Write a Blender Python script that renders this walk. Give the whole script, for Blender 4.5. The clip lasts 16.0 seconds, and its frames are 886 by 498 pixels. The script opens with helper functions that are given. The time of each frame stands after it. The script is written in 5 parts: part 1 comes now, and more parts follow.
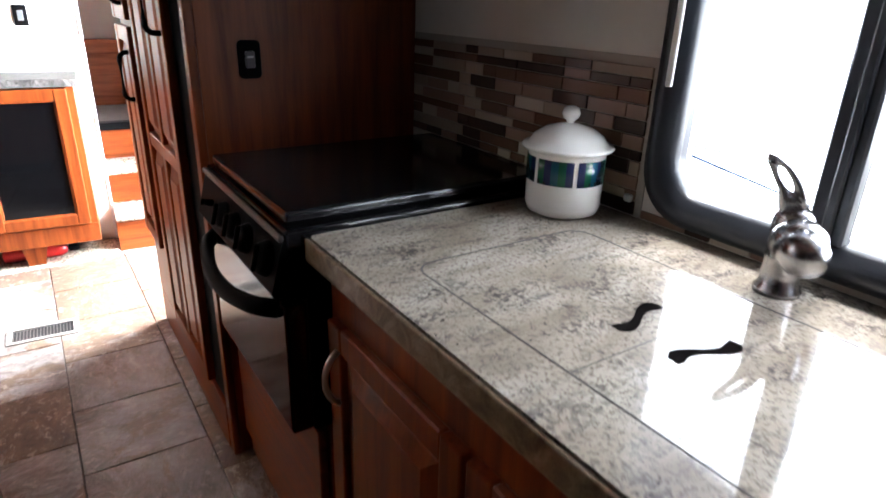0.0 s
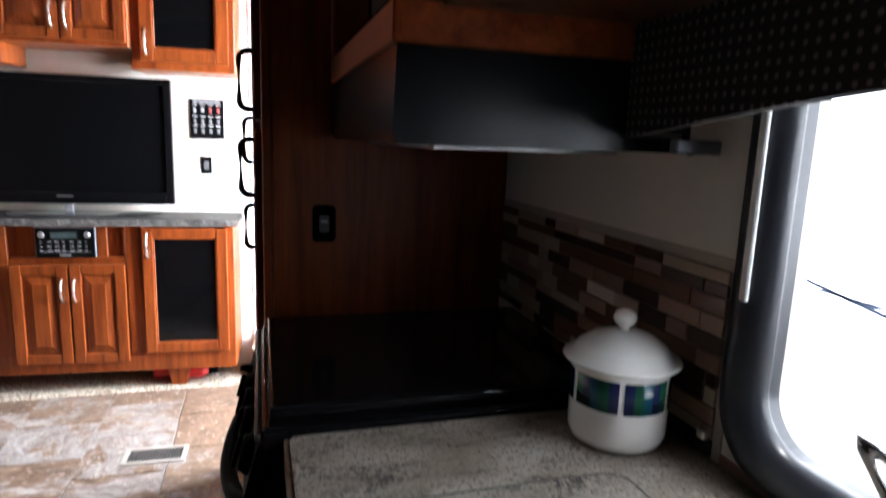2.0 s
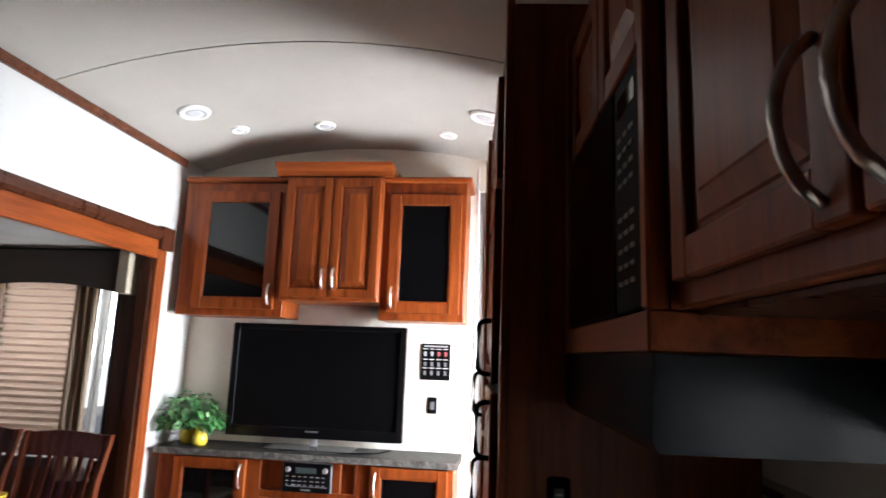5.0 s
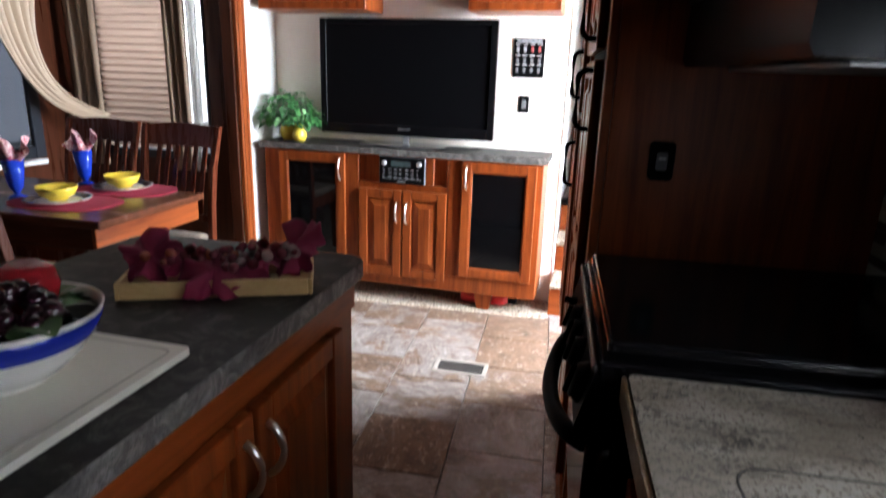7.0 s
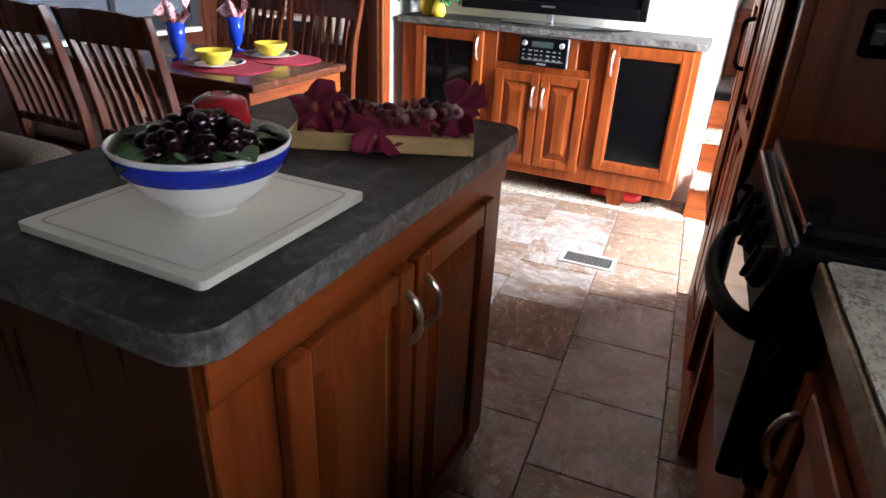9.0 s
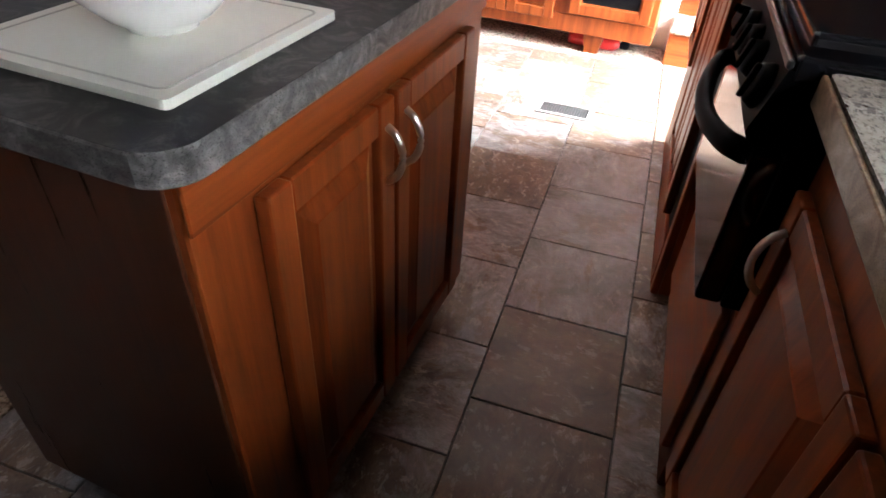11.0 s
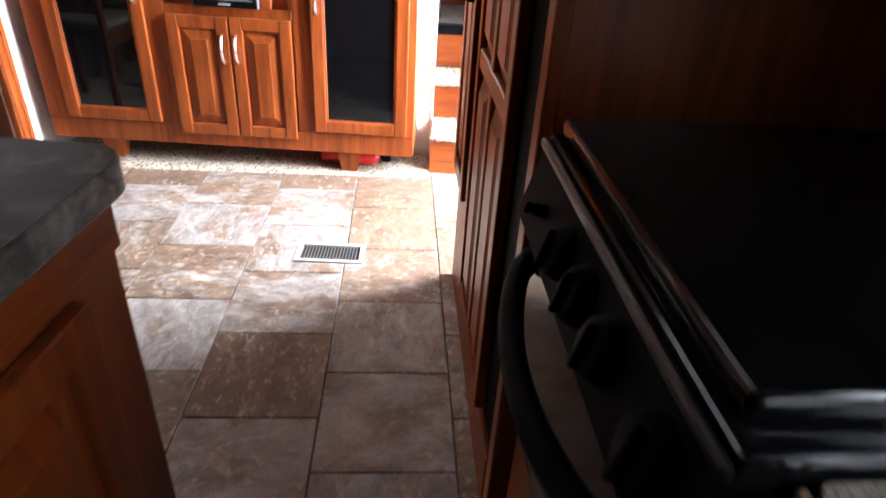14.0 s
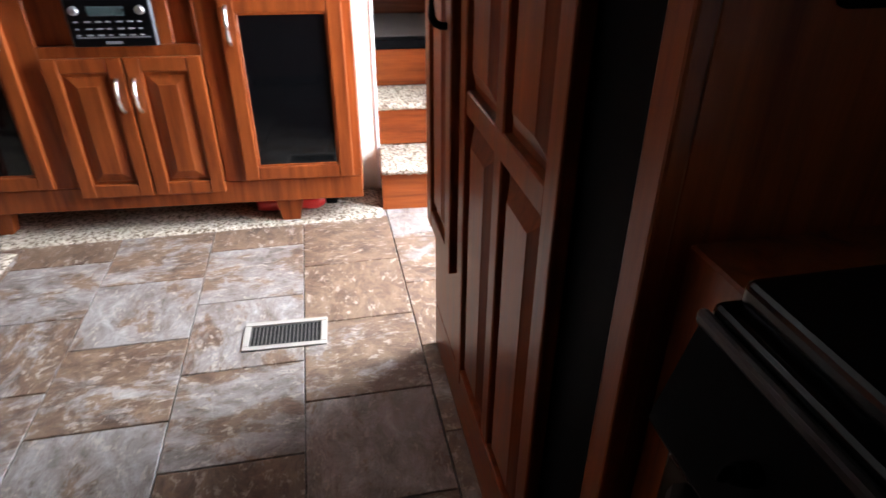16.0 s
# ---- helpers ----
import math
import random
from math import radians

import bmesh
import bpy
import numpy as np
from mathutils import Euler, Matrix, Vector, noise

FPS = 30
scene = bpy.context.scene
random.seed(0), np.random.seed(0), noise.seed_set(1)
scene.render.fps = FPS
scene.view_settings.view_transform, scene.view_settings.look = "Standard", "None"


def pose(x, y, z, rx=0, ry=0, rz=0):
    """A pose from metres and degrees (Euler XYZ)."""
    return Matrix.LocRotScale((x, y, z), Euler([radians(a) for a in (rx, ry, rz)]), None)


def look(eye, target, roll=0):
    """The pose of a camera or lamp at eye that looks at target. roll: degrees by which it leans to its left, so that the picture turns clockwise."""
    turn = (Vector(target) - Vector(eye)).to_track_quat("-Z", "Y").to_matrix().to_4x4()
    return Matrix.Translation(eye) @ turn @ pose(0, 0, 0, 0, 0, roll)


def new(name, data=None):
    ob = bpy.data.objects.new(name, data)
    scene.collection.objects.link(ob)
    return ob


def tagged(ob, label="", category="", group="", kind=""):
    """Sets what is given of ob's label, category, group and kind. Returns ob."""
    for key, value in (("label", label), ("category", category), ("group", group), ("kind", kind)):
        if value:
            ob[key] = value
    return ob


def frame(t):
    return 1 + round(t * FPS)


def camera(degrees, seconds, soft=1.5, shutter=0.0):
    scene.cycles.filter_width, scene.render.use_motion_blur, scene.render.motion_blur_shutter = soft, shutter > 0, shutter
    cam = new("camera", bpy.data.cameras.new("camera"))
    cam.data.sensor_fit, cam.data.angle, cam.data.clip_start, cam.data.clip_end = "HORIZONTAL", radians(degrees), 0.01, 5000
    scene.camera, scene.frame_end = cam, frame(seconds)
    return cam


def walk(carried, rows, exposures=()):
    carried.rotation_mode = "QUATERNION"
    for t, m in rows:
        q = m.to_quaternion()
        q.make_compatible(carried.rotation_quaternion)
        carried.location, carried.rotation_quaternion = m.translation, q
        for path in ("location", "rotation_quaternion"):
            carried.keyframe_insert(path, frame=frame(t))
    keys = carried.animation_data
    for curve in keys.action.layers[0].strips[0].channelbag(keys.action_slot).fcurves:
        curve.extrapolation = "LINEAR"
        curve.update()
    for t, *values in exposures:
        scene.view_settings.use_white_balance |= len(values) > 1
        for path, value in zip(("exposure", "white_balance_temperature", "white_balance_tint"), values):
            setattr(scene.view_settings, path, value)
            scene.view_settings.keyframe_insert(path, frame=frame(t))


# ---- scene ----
cam = camera(71.7, 16.0, shutter=0.5)
PATH = [
    (0, (0.167, 0.29, 1.286), (1.092, 1.897, 0.537), 1.9),
    (0.5, (0.256, 0.376, 1.297), (1.18, 2.004, 0.594), 1.6),
    (1, (0.369, 0.399, 1.311), (1.074, 2.151, 0.651), 2.6),
    (1.5, (0.454, 0.384, 1.32), (0.973, 2.223, 0.732), 3.0),
    (2, (0.48, 0.372, 1.354), (0.911, 2.292, 1.0), 2.1),
    (2.5, (0.487, 0.37, 1.392), (0.893, 2.325, 1.271), 1.6),
    (3, (0.492, 0.367, 1.427), (0.866, 2.33, 1.521), 1.5),
    (3.2, (0.491, 0.362, 1.439), (0.852, 2.323, 1.599), 1.8),
    (5.3, (0.406, 0.342, 1.46), (0.08, 2.287, 1.797), 1.9),
    (5.5, (0.403, 0.348, 1.449), (0.038, 2.297, 1.706), 1.6),
    (6, (0.391, 0.373, 1.404), (-0.031, 2.328, 1.373), 1.5),
    (6.5, (0.389, 0.397, 1.358), (-0.067, 2.323, 1.069), 1.8),
    (7, (0.383, 0.406, 1.315), (-0.082, 2.272, 0.765), 1.9),
    (7.5, (0.374, 0.412, 1.274), (-0.077, 2.201, 0.5), 2.3),
    (8, (0.363, 0.408, 1.253), (-0.09, 2.146, 0.372), 2.7),
    (8.5, (0.329, 0.394, 1.252), (-0.284, 2.081, 0.371), 2.9),
    (9, (0.301, 0.385, 1.25), (-0.45, 2.018, 0.373), 2.8),
    (9.5, (0.295, 0.38, 1.224), (-0.442, 1.947, 0.223), 3.0),
    (9.7, (0.292, 0.374, 1.209), (-0.427, 1.908, 0.145), 3.3),
    (11.8, (0.255, 0.414, 1.184), (-0.022, 1.952, -0.065), 3.2),
    (12, (0.231, 0.439, 1.195), (0.102, 2.028, -0.012), 2.0),
    (12.5, (0.165, 0.491, 1.201), (0.289, 2.123, 0.051), 1.1),
    (13, (0.174, 0.652, 1.202), (0.282, 2.353, 0.155), 1.4),
    (13.5, (0.229, 0.856, 1.215), (0.226, 2.567, 0.179), 2.8),
    (14, (0.242, 1.018, 1.175), (0.262, 2.745, 0.166), 3.8),
    (14.5, (0.188, 1.189, 1.184), (0.298, 2.965, 0.27), 2.7),
    (15, (0.159, 1.271, 1.177), (0.313, 2.995, 0.176), 2.7),
    (15.5, (0.143, 1.335, 1.173), (0.251, 3.079, 0.2), 1.5),
    (16, (0.141, 1.428, 1.173), (0.357, 3.136, 0.156), 0.2),
]
EXPO = [(t, stops, 6350 if 5 < t < 7 else 6050, 10) for t, stops in ((0, 0.95), (0.5, 0.7), (1.2, 0.25), (3.2, -0.1), (5.3, -0.3), (7.5, -0.2), (8.5, 0.25), (9.0, 0.4), (9.7, 0.55), (11.8, 1.5), (12.5, 1.4), (13.0, 1.2), (13.5, 0.9), (14.0, 0.5), (14.5, -0.05), (16, -0.48))]
walk(cam, [(t, look(eye, target, roll)) for t, eye, target, roll in PATH], exposures=EXPO)

# ---- world and light ----
world = bpy.data.worlds.new("sky")
scene.world = world
world.use_nodes = True
wn = world.node_tree
sky = wn.nodes.new("ShaderNodeTexSky")
sky.sky_type, sky.sun_disc = "NISHITA", False
sky.sun_elevation, sky.sun_rotation = radians(67), radians(72)
wn.links.new(sky.outputs[0], wn.nodes["Background"].inputs[0])
wn.nodes["Background"].inputs[1].default_value = 0.12


def area(name, eye, target, sx, sy, watts, color=(0.97, 0.98, 1.0)):
    d = bpy.data.lights.new(name, "AREA")
    d.shape, d.size, d.size_y, d.energy, d.color = "RECTANGLE", sx, sy, watts, color
    ob = new(name, d)
    ob.matrix_world = look(eye, target)
    return ob


sun = bpy.data.lights.new("sun", "SUN")
sun.energy, sun.angle, sun.color = 3.0, radians(8), (1, 0.96, 0.9)
new("sun", sun).matrix_world = look((2.8, 3.9, 7), (0, 3.0, 0))
area("entry_daylight", (1.45, 3.34, 1.35), (0.0, 3.3, 1.05), 0.9, 1.8, 410, (0.88, 0.945, 1.0))
area("kitchen_window_daylight", (2.0, 0.5, 2.4), (0.75, 0.5, 0.9), 1.3, 0.5, 17, (0.9, 0.95, 1))
area("dinette_end_daylight", (-2.2, 4.0, 1.65), (-2.1, 3.0, 1.3), 0.8, 0.6, 11)
area("dinette_side_daylight", (-3.3, 2.2, 1.5), (-2.0, 2.2, 1.1), 1.6, 0.9, 0.35, (0.95, 0.97, 1))

# ---- materials ----


def mat(name, color, rough=0.5, metal=0.0, **kw):
    m = bpy.data.materials.new(name)
    m.use_nodes = True
    b = m.node_tree.nodes["Principled BSDF"]
    b.inputs["Base Color"].default_value = (*color, 1)
    b.inputs["Roughness"].default_value = rough
    b.inputs["Metallic"].default_value = metal
    for k, v in kw.items():
        b.inputs[k.replace("_", " ")].default_value = v
    return m


def node(m, kind, **inputs):
    n = m.node_tree.nodes.new("ShaderNode" + kind)
    for k, v in inputs.items():
        n.inputs[k.replace("_", " ")].default_value = v
    return n


def link(m, a, b):
    m.node_tree.links.new(a, b)


def ramp(m, fac, stops):
    r = m.node_tree.nodes.new("ShaderNodeValToRGB")
    el = r.color_ramp.elements
    while len(el) < len(stops):
        el.new(0.5)
    for e, (p, c) in zip(el, stops):
        e.position, e.color = p, (*c, 1)
    link(m, fac, r.inputs[0])
    return r


def coords(m, scale=(1, 1, 1), random_shift=False):
    tc = m.node_tree.nodes.new("ShaderNodeTexCoord")
    mp = m.node_tree.nodes.new("ShaderNodeMapping")
    mp.inputs["Scale"].default_value = scale
    link(m, tc.outputs["Object"], mp.inputs[0])
    if random_shift:
        oi = m.node_tree.nodes.new("ShaderNodeObjectInfo")
        mul = node(m, "Math")
        mul.operation = "MULTIPLY"
        mul.inputs[1].default_value = 37.0
        link(m, oi.outputs["Random"], mul.inputs[0])
        cx = node(m, "CombineXYZ")
        for k in range(3):
            link(m, mul.outputs[0], cx.inputs[k])
        link(m, cx.outputs[0], mp.inputs["Location"])
    return mp.outputs[0]


def noise_tex(m, vec, scale, detail=4.0, rough=0.55, dist=0.0):
    n = node(m, "TexNoise", Scale=scale, Detail=detail, Roughness=rough, Distortion=dist)
    link(m, vec, n.inputs["Vector"])
    return n.outputs["Fac"]


def bump(m, height, strength, distance=0.002):
    b = node(m, "Bump", Strength=strength, Distance=distance)
    link(m, height, b.inputs["Height"])
    link(m, b.outputs[0], m.node_tree.nodes["Principled BSDF"].inputs["Normal"])


def base(m, sock):
    link(m, sock, m.node_tree.nodes["Principled BSDF"].inputs["Base Color"])


def rough_from(m, fac, lo, hi):
    r = node(m, "MapRange")
    r.inputs["To Min"].default_value, r.inputs["To Max"].default_value = lo, hi
    link(m, fac, r.inputs["Value"])
    link(m, r.outputs[0], m.node_tree.nodes["Principled BSDF"].inputs["Roughness"])


def wood(name, dark, light, grain="z", rough=0.33):
    m = mat(name, light, rough)
    sc = {"z": (26, 26, 1.6), "y": (26, 1.6, 26), "x": (1.6, 26, 26)}[grain]
    v = coords(m, sc, True)
    g = noise_tex(m, v, 1.0, 6, 0.6, 0.6)
    v2 = coords(m, tuple(c * 4 for c in sc), True)
    f = noise_tex(m, v2, 1.0, 3, 0.7)
    mix = node(m, "Math")
    mix.operation = "MULTIPLY_ADD"
    mix.inputs[1].default_value = 0.3
    link(m, f, mix.inputs[0])
    link(m, g, mix.inputs[2])
    mid = tuple((a + b) / 2 for a, b in zip(dark, light))
    base(m, ramp(m, mix.outputs[0], [(0.42, dark), (0.62, mid), (0.85, light)]).outputs[0])
    bump(m, f, 0.12, 0.001)
    rough_from(m, g, rough - 0.08, rough + 0.12)
    m.node_tree.nodes["Principled BSDF"].inputs["Specular IOR Level"].default_value = 0.28
    return m


CHERRY = wood("cherry_wood_upright", (0.105, 0.017, 0.004), (0.30, 0.068, 0.013))
CHERRY_X = wood("cherry_wood_along_x", (0.105, 0.017, 0.004), (0.30, 0.068, 0.013), "x")
CHERRY_Y = wood("cherry_wood_along_y", (0.105, 0.017, 0.004), (0.30, 0.068, 0.013), "y")
# dark trim and wall wood; also stands in for shade on the slide-out jamb
DARKWOOD = wood("dark_wood_and_shade", (0.035, 0.009, 0.004), (0.075, 0.022, 0.01), "z", 0.28)
DARKWOOD_X = wood("dark_table_wood", (0.05, 0.014, 0.007), (0.13, 0.042, 0.02), "x", 0.22)
PINE = wood("pale_pine", (0.42, 0.26, 0.10), (0.62, 0.43, 0.2), "x", 0.5)


def speckled(name, a, b, c, dots, scale=1.0, rough=0.25, stretch=(1, 1, 1), shine=0.25):
    m = mat(name, b, rough)
    v = coords(m, stretch)
    big = noise_tex(m, v, 7 * scale, 6, 0.65, 1.2)
    fine = noise_tex(m, coords(m), 170 * scale, 4, 0.75)
    r1 = ramp(m, big, [(0.33, a), (0.5, b), (0.68, c)])
    r2 = ramp(m, fine, [(0.36, dots), (0.47, (1, 1, 1))])
    mx = m.node_tree.nodes.new("ShaderNodeMix")
    mx.data_type, mx.blend_type = "RGBA", "MULTIPLY"
    mx.inputs["Factor"].default_value = 1.0
    link(m, r1.outputs[0], mx.inputs["A"])
    link(m, r2.outputs[0], mx.inputs["B"])
    base(m, mx.outputs["Result"])
    rough_from(m, fine, rough - 0.05, rough + 0.1)
    m.node_tree.nodes["Principled BSDF"].inputs["Specular IOR Level"].default_value = shine
    return m




def granite_mat():
    """Pale solid surface: soft cloudy drifts, fine pepper, and clusters of darker flecks."""
    m = mat("pale_granite_solid_surface", (0.3, 0.27, 0.23), 0.1, 0.0, Specular_IOR_Level=0.6)
    cloud = noise_tex(m, coords(m, (1.0, 2.2, 1.0)), 5, 7, 0.62, 0.6)
    col = ramp(m, cloud, [(0.3, (0.19, 0.155, 0.115)), (0.5, (0.31, 0.27, 0.22)), (0.7, (0.42, 0.39, 0.34))]).outputs[0]
    where = ramp(m, noise_tex(m, coords(m, (1.0, 2.4, 1.0)), 11, 3, 0.6, 0.4), [(0.47, (0, 0, 0)), (0.66, (1, 1, 1))]).outputs[0]
    for scale, lo, hi, tint, masked in ((150, 0.41, 0.48, (0.17, 0.14, 0.115, 1), False), (115, 0.47, 0.53, (0.075, 0.066, 0.06, 1), True), (95, 0.32, 0.35, (0.04, 0.034, 0.03, 1), False)):
        fleck = ramp(m, noise_tex(m, coords(m, (1.25, 0.8, 1.0)), scale, 4, 0.7), [(lo, (1, 1, 1)), (hi, (0, 0, 0))]).outputs[0]
        if masked:
            both = node(m, "Math")
            both.operation = "MULTIPLY"
            link(m, fleck, both.inputs[0])
            link(m, where, both.inputs[1])
            fleck = both.outputs[0]
        mx = m.node_tree.nodes.new("ShaderNodeMix")
        mx.data_type = "RGBA"
        link(m, fleck, mx.inputs["Factor"])
        link(m, col, mx.inputs["A"])
        mx.inputs["B"].default_value = tint
        col = mx.outputs["Result"]
    base(m, col)
    rough_from(m, cloud, 0.03, 0.09)
    return m


GRANITE = granite_mat()
SLATE_LAM = speckled("grey_brown_laminate", (0.008, 0.007, 0.006), (0.02, 0.018, 0.016), (0.075, 0.069, 0.062), (0.4, 0.38, 0.36), 2.6, 0.42, shine=0.12)
EDGE_LAM = speckled("worn_laminate_edge", (0.05, 0.046, 0.043), (0.12, 0.112, 0.105), (0.26, 0.245, 0.23), (0.2, 0.18, 0.17), 3.0, 0.4)
GRANITE_EDGE = speckled("brown_granite_edge", (0.13, 0.085, 0.05), (0.24, 0.17, 0.1), (0.36, 0.28, 0.2), (0.35, 0.28, 0.22), 3, 0.3)


def plaster(name, color, rough=0.75, var=0.08):
    m = mat(name, color, rough)
    v = coords(m)
    n1 = noise_tex(m, v, 3, 5)
    n2 = noise_tex(m, v, 120, 3)
    lo = tuple(c * (1 - var) for c in color)
    base(m, ramp(m, n1, [(0.3, lo), (0.7, color)]).outputs[0])
    bump(m, n2, 0.15, 0.001)
    return m


WALLPAPER = plaster("cream_wallpaper", (0.76, 0.71, 0.62))
WHITE_WALL = plaster("white_wallboard", (0.62, 0.605, 0.58))
CEILING = plaster("off_white_ceiling_vinyl", (0.45, 0.415, 0.37))
SLIDE_CEIL = plaster("grey_slide_ceiling_fabric", (0.55, 0.55, 0.54), 0.95, 0.2)
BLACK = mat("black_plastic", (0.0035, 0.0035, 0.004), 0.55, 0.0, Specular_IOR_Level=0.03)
BLACK_GLOSS = mat("black_enamel", (0.0035, 0.0035, 0.004), 0.12, 0.0, Specular_IOR_Level=0.3)
BLACK_GLASS = mat("smoked_black_glass", (0.003, 0.003, 0.0035), 0.06, 0.0, Specular_IOR_Level=0.4)
SCREEN = mat("matt_black_screen", (0.002, 0.002, 0.0025), 0.3, 0.0, Specular_IOR_Level=0.2)
CHROME = mat("brushed_nickel", (0.72, 0.70, 0.68), 0.28, 1.0)
STEEL = mat("dull_steel", (0.5, 0.5, 0.5), 0.4, 1.0)
WHITE = mat("white_gloss_paint", (0.8, 0.8, 0.78), 0.3)
CERAMIC = mat("white_glazed_ceramic", (0.82, 0.8, 0.76), 0.12)
BLUE_GLAZE = mat("cobalt_blue_glaze", (0.02, 0.035, 0.35), 0.15)
YELLOW = mat("yellow_glaze", (0.72, 0.52, 0.05), 0.25)
REDMAT = plaster("red_woven_fabric", (0.45, 0.02, 0.06), 0.9, 0.4)
GREY = mat("grey_plastic", (0.3, 0.3, 0.31), 0.45)
GROOVE = mat("dark_joint", (0.03, 0.026, 0.022), 0.6)
GLASS = mat("clear_glass", (1, 1, 1), 0.0, 0.0, Transmission_Weight=1.0, IOR=1.45)
FRAME_BLACK = mat("black_anodised_frame", (0.02, 0.022, 0.028), 0.3)


def tile_mat():
    """Printed slate: each tile leans brown or grey, with torn patches of the other tone, flakes and fine veins."""
    m = mat("stone_look_vinyl_tile", (0.3, 0.22, 0.16), 0.35)
    v = coords(m, (1, 1, 1), True)
    oi = m.node_tree.nodes.new("ShaderNodeObjectInfo")
    zone = noise_tex(m, coords(m, (1.0, 1.7, 1), True), 5.0, 12, 0.74, 0.35)
    add = node(m, "Math")
    add.operation = "MULTIPLY_ADD"
    add.inputs[1].default_value = 0.3
    link(m, oi.outputs["Random"], add.inputs[0])
    link(m, zone, add.inputs[2])
    tone = noise_tex(m, coords(m, (1, 1.5, 1), True), 9, 12, 0.8, 0.6)
    brown = ramp(m, tone, [(0.33, (0.045, 0.027, 0.02)), (0.46, (0.13, 0.078, 0.052)), (0.56, (0.19, 0.122, 0.08)), (0.68, (0.29, 0.2, 0.14))])
    pale = ramp(m, tone, [(0.33, (0.085, 0.064, 0.053)), (0.45, (0.2, 0.168, 0.15)), (0.56, (0.3, 0.265, 0.25)), (0.68, (0.46, 0.43, 0.41))])
    pick = ramp(m, add.outputs[0], [(0.675, (0, 0, 0)), (0.71, (0.75, 0.75, 0.75)), (0.8, (1, 1, 1))])
    mx0 = m.node_tree.nodes.new("ShaderNodeMix")
    mx0.data_type = "RGBA"
    link(m, pick.outputs[0], mx0.inputs["Factor"])
    link(m, brown.outputs[0], mx0.inputs["A"])
    link(m, pale.outputs[0], mx0.inputs["B"])
    col = mx0.outputs["Result"]
    flake = noise_tex(m, coords(m, (1, 1.6, 1), True), 26, 10, 0.76, 0.35)
    vein = noise_tex(m, coords(m, (1.4, 1, 1), True), 9, 12, 0.82, 0.5)
    for fac, stops, tint in ((flake, [(0.56, (0, 0, 0)), (0.585, (0.6, 0.6, 0.6)), (0.66, (0.8, 0.8, 0.8))], (0.44, 0.37, 0.31, 1)),
                             (flake, [(0.355, (0.7, 0.7, 0.7)), (0.4, (0, 0, 0))], (0.085, 0.05, 0.034, 1)),
                             (vein, [(0.485, (0, 0, 0)), (0.5, (0.45, 0.45, 0.45)), (0.515, (0, 0, 0))], (0.09, 0.062, 0.05, 1))):
        fr_ = ramp(m, fac, stops)
        mx = m.node_tree.nodes.new("ShaderNodeMix")
        mx.data_type = "RGBA"
        link(m, fr_.outputs[0], mx.inputs["Factor"])
        link(m, col, mx.inputs["A"])
        mx.inputs["B"].default_value = tint
        col = mx.outputs["Result"]
    base(m, col)
    bump(m, flake, 0.4, 0.003)
    rough_from(m, tone, 0.2, 0.45)
    return m


TILE = tile_mat()


def carpet_mat(name, a, b, pile=150):
    m = mat(name, a, 0.95)
    v = coords(m)
    n = noise_tex(m, v, pile, 3, 0.7)
    base(m, ramp(m, n, [(0.4, a), (0.56, b)]).outputs[0])
    bump(m, n, 0.9, 0.006)
    return m


CARPET = carpet_mat("beige_flecked_carpet", (0.1, 0.066, 0.04), (0.5, 0.42, 0.33), 85)
DARK_CARPET = carpet_mat("dark_hall_carpet", (0.05, 0.04, 0.035), (0.12, 0.1, 0.09))
FABRIC = carpet_mat("taupe_upholstery", (0.12, 0.09, 0.07), (0.22, 0.17, 0.13))

# ---- building helpers ----
ORIGIN = {}
SKEW = Matrix.Translation((0.45, 1.25, 0)) @ Matrix.Rotation(radians(4.2), 4, "Z") @ Matrix.Translation((-0.45, -1.25, 0))


def skewed(*obs):
    """Turn kitchen-side things with the long wall, which stands a few degrees off the plan's axes."""
    for ob in obs:
        ob.matrix_basis = SKEW @ Matrix.Translation(ob.location)


def thing(name, at, label, category, group="", kind=""):
    ob = new(name)
    ob.empty_display_size = 0.1
    ob.location = at
    ORIGIN[ob.name] = Vector(at)
    return tagged(ob, label, category, group, kind)


def mesh_of(name, bm, material, shift=None, smooth=False):
    bmesh.ops.recalc_face_normals(bm, faces=bm.faces)
    if shift is not None:
        bmesh.ops.translate(bm, verts=bm.verts, vec=-shift)
    me = bpy.data.meshes.new(name)
    bm.to_mesh(me)
    bm.free()
    mats = material if isinstance(material, (list, tuple)) else [material]
    for x in mats:
        me.materials.append(x)
    if smooth:
        for p in me.polygons:
            p.use_smooth = True
    return me


def part(name, bm, material, parent, label="", smooth=False):
    root = parent.parent or parent
    ob = new(name, mesh_of(name, bm, material, ORIGIN[root.name], smooth))
    ob.parent = parent
    return tagged(ob, label)


def solo(name, bm, material, label, category, kind="", smooth=False, group=""):
    """A thing of one mesh, with its origin at the middle of its base."""
    lo = [min(v.co[k] for v in bm.verts) for k in range(3)]
    hi = [max(v.co[k] for v in bm.verts) for k in range(3)]
    at = Vector(((lo[0] + hi[0]) / 2, (lo[1] + hi[1]) / 2, lo[2]))
    ob = new(name, mesh_of(name, bm, material, at, smooth))
    ob.location = at
    ORIGIN[ob.name] = at
    return tagged(ob, label, category, group, kind)


